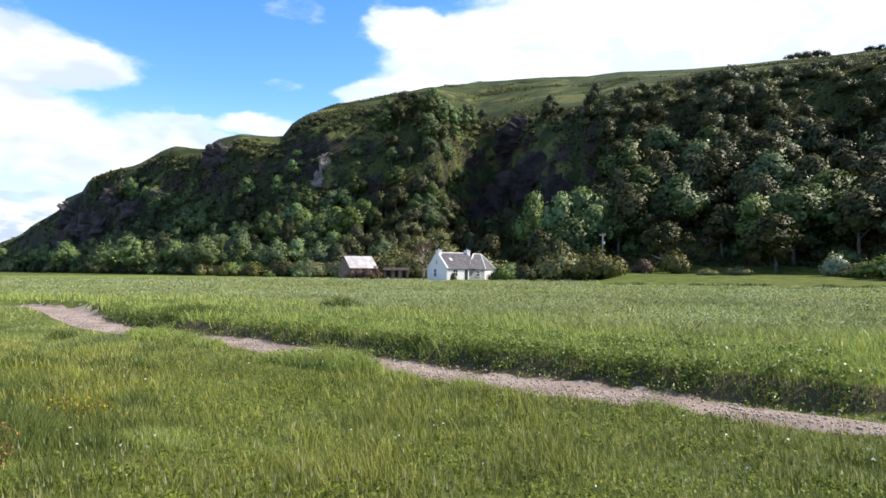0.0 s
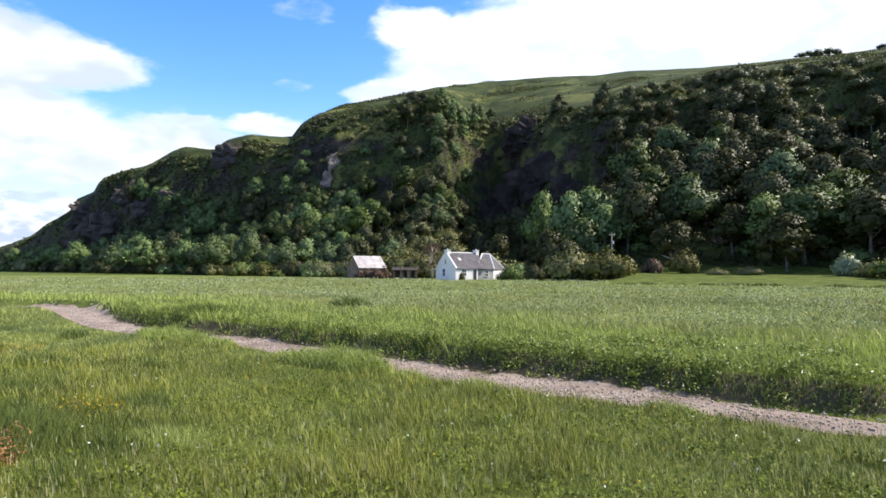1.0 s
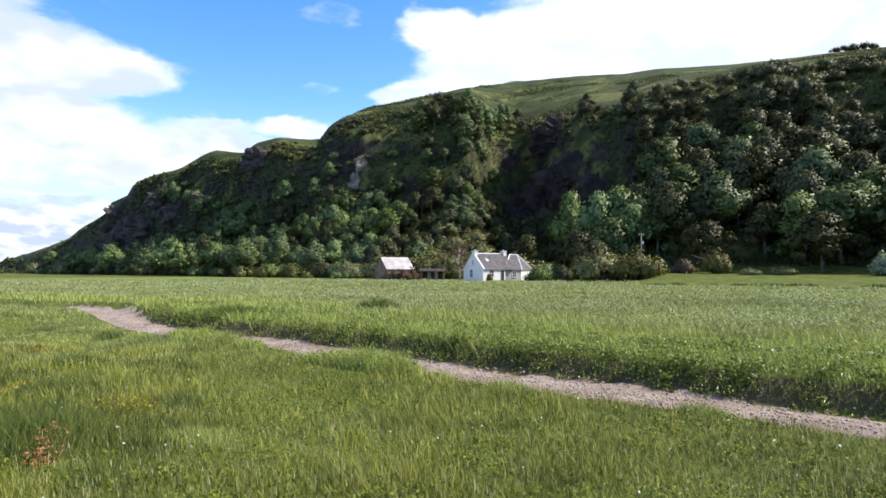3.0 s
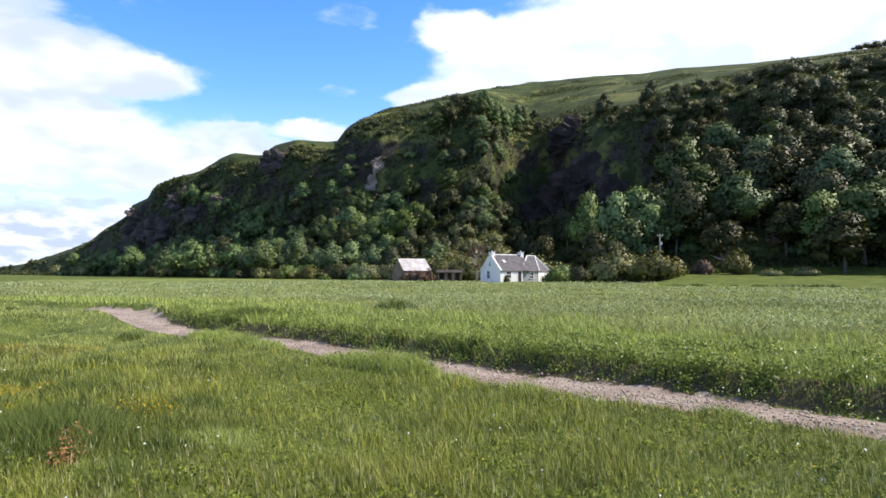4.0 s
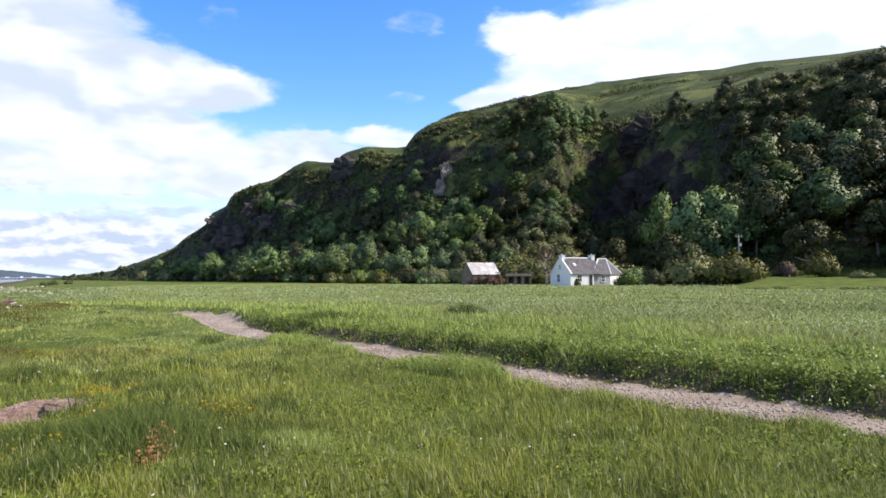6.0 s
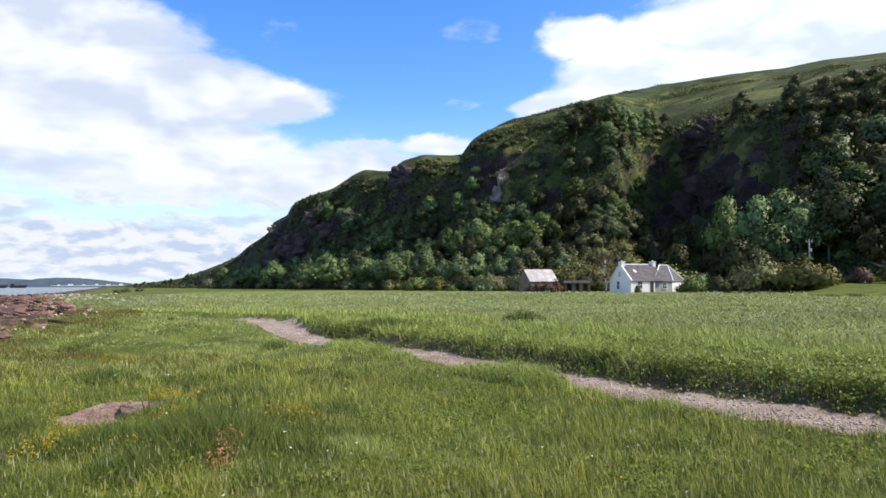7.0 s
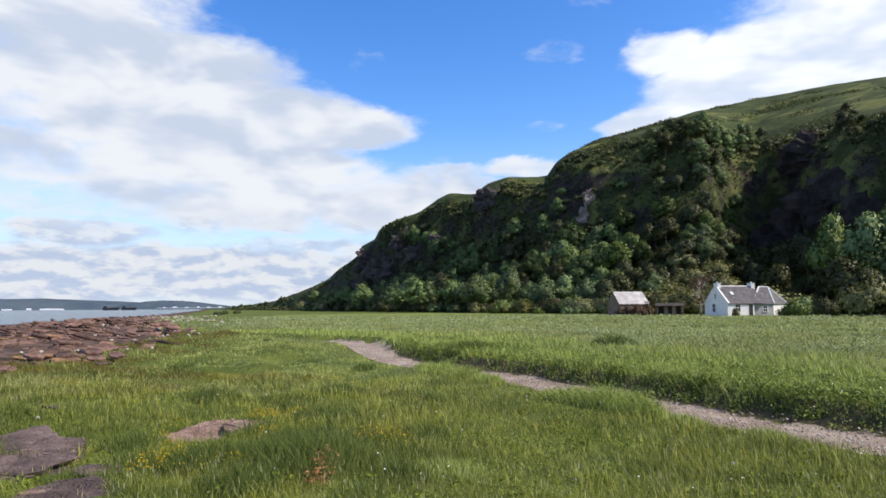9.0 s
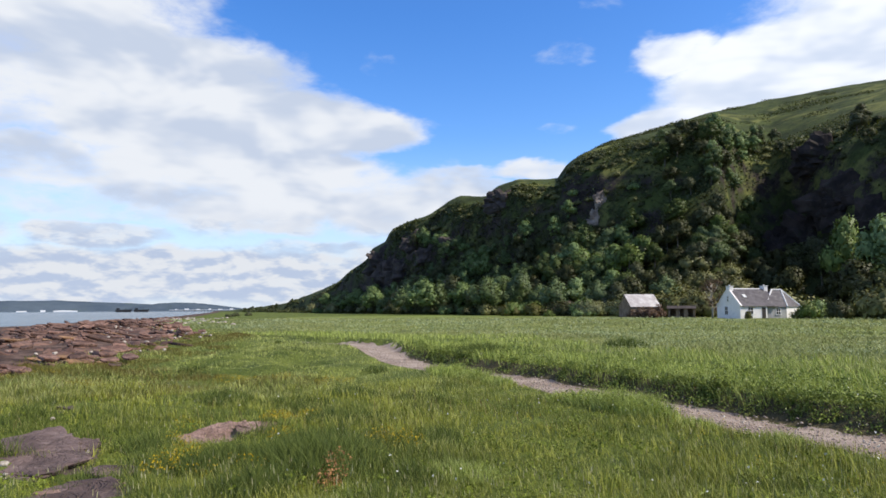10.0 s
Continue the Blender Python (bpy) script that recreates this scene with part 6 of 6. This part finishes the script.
far_ridge("backdrop_hills", 38, 110, 4350, ([38, 44, 46.5, 48.5, 50.5, 53, 57, 65, 80, 110], [4, 30, 42, 50, 56, 66, 62, 70, 60, 40]), hazed_land, "hills across the firth, tinted blue for haze")
far_ridge("backdrop_headland", 37.5, 49.5, 3900, ([37.5, 38.8, 40, 41.5, 43, 45, 46.5, 48, 49.5], [2, 6, 14, 28, 43, 48, 44, 24, 0]), hazed_land, "low headland across the firth, tinted blue for haze")


def simple_building(x, y, wide, deep, tall):
    ob = new("far_building")
    ob.matrix_basis = pose(x, y, -1.5, 0, 0, math.degrees(math.atan2(-x, y)))
    bm = bmesh.new()
    box(bm, -wide / 2, wide / 2, -deep / 2, deep / 2, 0, tall * 0.75)
    bm_part("wall", bm, far_white, ob)
    bm = prism(bmesh.new(), [(-deep / 2, tall * 0.75), (deep / 2, tall * 0.75), (0, tall)], -wide / 2, wide / 2)
    bmesh.ops.transform(bm, matrix=Matrix(((0, 1, 0, 0), (1, 0, 0, 0), (0, 0, 1, 0), (0, 0, 0, 1))), verts=bm.verts)
    bm_part("roof", bm, far_white, ob)
    return tagged(ob, "white building on the far shore", "building", "white buildings across the firth")


for b, wide, tall in ((55.7, 30, 11), (55.4, 34, 12), (54.2, 30, 18), (53.35, 34, 14), (53.0, 46, 16), (52.6, 50, 15), (52.2, 40, 13)):
    fx, fy = bearing_xy(b, 4280)
    simple_building(fx, fy, wide * 0.8, 12, tall * 0.55)


def ship(b, r, long):
    ob = new("ship")
    x, y = bearing_xy(b, r)
    ob.matrix_basis = pose(x, y, -1.5, 0, 0, b)
    bm = prism(bmesh.new(), [(-long / 2, 6.5), (-long / 2 + 2, -0.5), (long / 2 - 4, -0.5), (long / 2, 7.5)], -4, 4)
    bm_part("hull", bm, far_dark, ob, bevel=0.3)
    bm = bmesh.new()
    box(bm, -long / 2 + 3, -long / 2 + 11, -3, 3, 6.4, 11)
    bm_part("wheelhouse", bm, far_dark, ob, bevel=0.3)
    v, f = tube([(long * 0.1, 0, 4), (long * 0.1, 0, 11)], [0.4, 0.3], 6)
    part("mast", mesh_from("mast", v, f, far_dark), ob)
    return tagged(ob, "dark low ship lying off the far shore", "ship")


ship(48.85, 2000, 42)
ship(47.6, 2050, 40)


def jetty():
    """A long jetty on piles."""
    ob = new("jetty")
    b0, b1, r = 39.6, 45.6, 2700
    x0, y0 = bearing_xy(b0, r)
    x1, y1 = bearing_xy(b1, r)
    long = math.hypot(x1 - x0, y1 - y0)
    ob.matrix_basis = pose(x0, y0, -1.5, 0, 0, math.degrees(math.atan2(y1 - y0, x1 - x0)))
    bm = bmesh.new()
    box(bm, 0, long, -3, 3, 5.0, 6.6)
    bm_part("deck", bm, far_white, ob)
    pile = None
    for k in range(24):
        xx = 6 + k * (long - 12) / 23
        if pile is None:
            v, f = tube([(0, 0, -1), (0, 0, 5.1)], [1.1, 1.1], 6)
            pile = mesh_from("pile", v, f, far_dark)
        part("pile", pile, ob).location = (xx, 0, 0)
    for k in range(7):
        bm = bmesh.new()
        xx = long * (0.06 + 0.14 * k)
        box(bm, xx, xx + 9 + 3 * (k % 3), -2.5, 2.5, 6.6, 9.5 + (k % 2) * 2)
        bm_part("hut", bm, far_white, ob)
    return tagged(ob, "long jetty on piles across the water", "jetty")


jetty()
# a fallen pale trunk at the wood's edge
lv, lf = tube([(0, 0, 0.25), (1.6, 0.2, 0.55), (3.4, 0.1, 0.9), (4.6, 0.3, 1.5)], [0.20, 0.17, 0.13, 0.05], 8)
lx, ly = bearing_xy(-19.3, 127)
log_ob = new("fallen_log", mesh_from("fallen_log", lv, lf, bleached, True))
log_ob.matrix_basis = pose(lx, ly, height(lx, ly), 0, 0, 160)
tagged(log_ob, "bleached fallen tree trunk at the wood's edge", "log")


def utility_pole(x, y):
    """A weathered pole with a pale box and two insulators."""
    ob = new("utility_pole")
    ob.matrix_basis = pose(x, y, height(x, y))
    v, f = tube([(0, 0, -0.6), (0, 0, 4.0), (0, 0, 7.3)], [0.13, 0.11, 0.09], 10)
    part("pole", mesh_from("pole", v, f, grey_wood, True), ob)
    bm = bmesh.new()
    box(bm, 0.08, 0.36, -0.14, 0.14, 5.5, 5.95)
    bm_part("box", bm, ridge_white, ob, "pale metal box", 0.03)
    bm = bmesh.new()
    box(bm, -0.45, 0.45, -0.15, -0.08, 6.9, 7.0)
    bm_part("crossarm", bm, bleached, ob, bevel=0.01)
    for dx in (-0.38, 0.38):
        v, f = tube([(dx, -0.12, 7.0), (dx, -0.12, 7.12), (dx, -0.12, 7.18)], [0.03, 0.06, 0.03], 8)
        part("insulator", mesh_from("insulator", v, f, ridge_white, True), ob)
    return tagged(ob, "pale weathered utility pole at the wood's edge", "utility pole")


utility_pole(*bearing_xy(-13.35, 113))
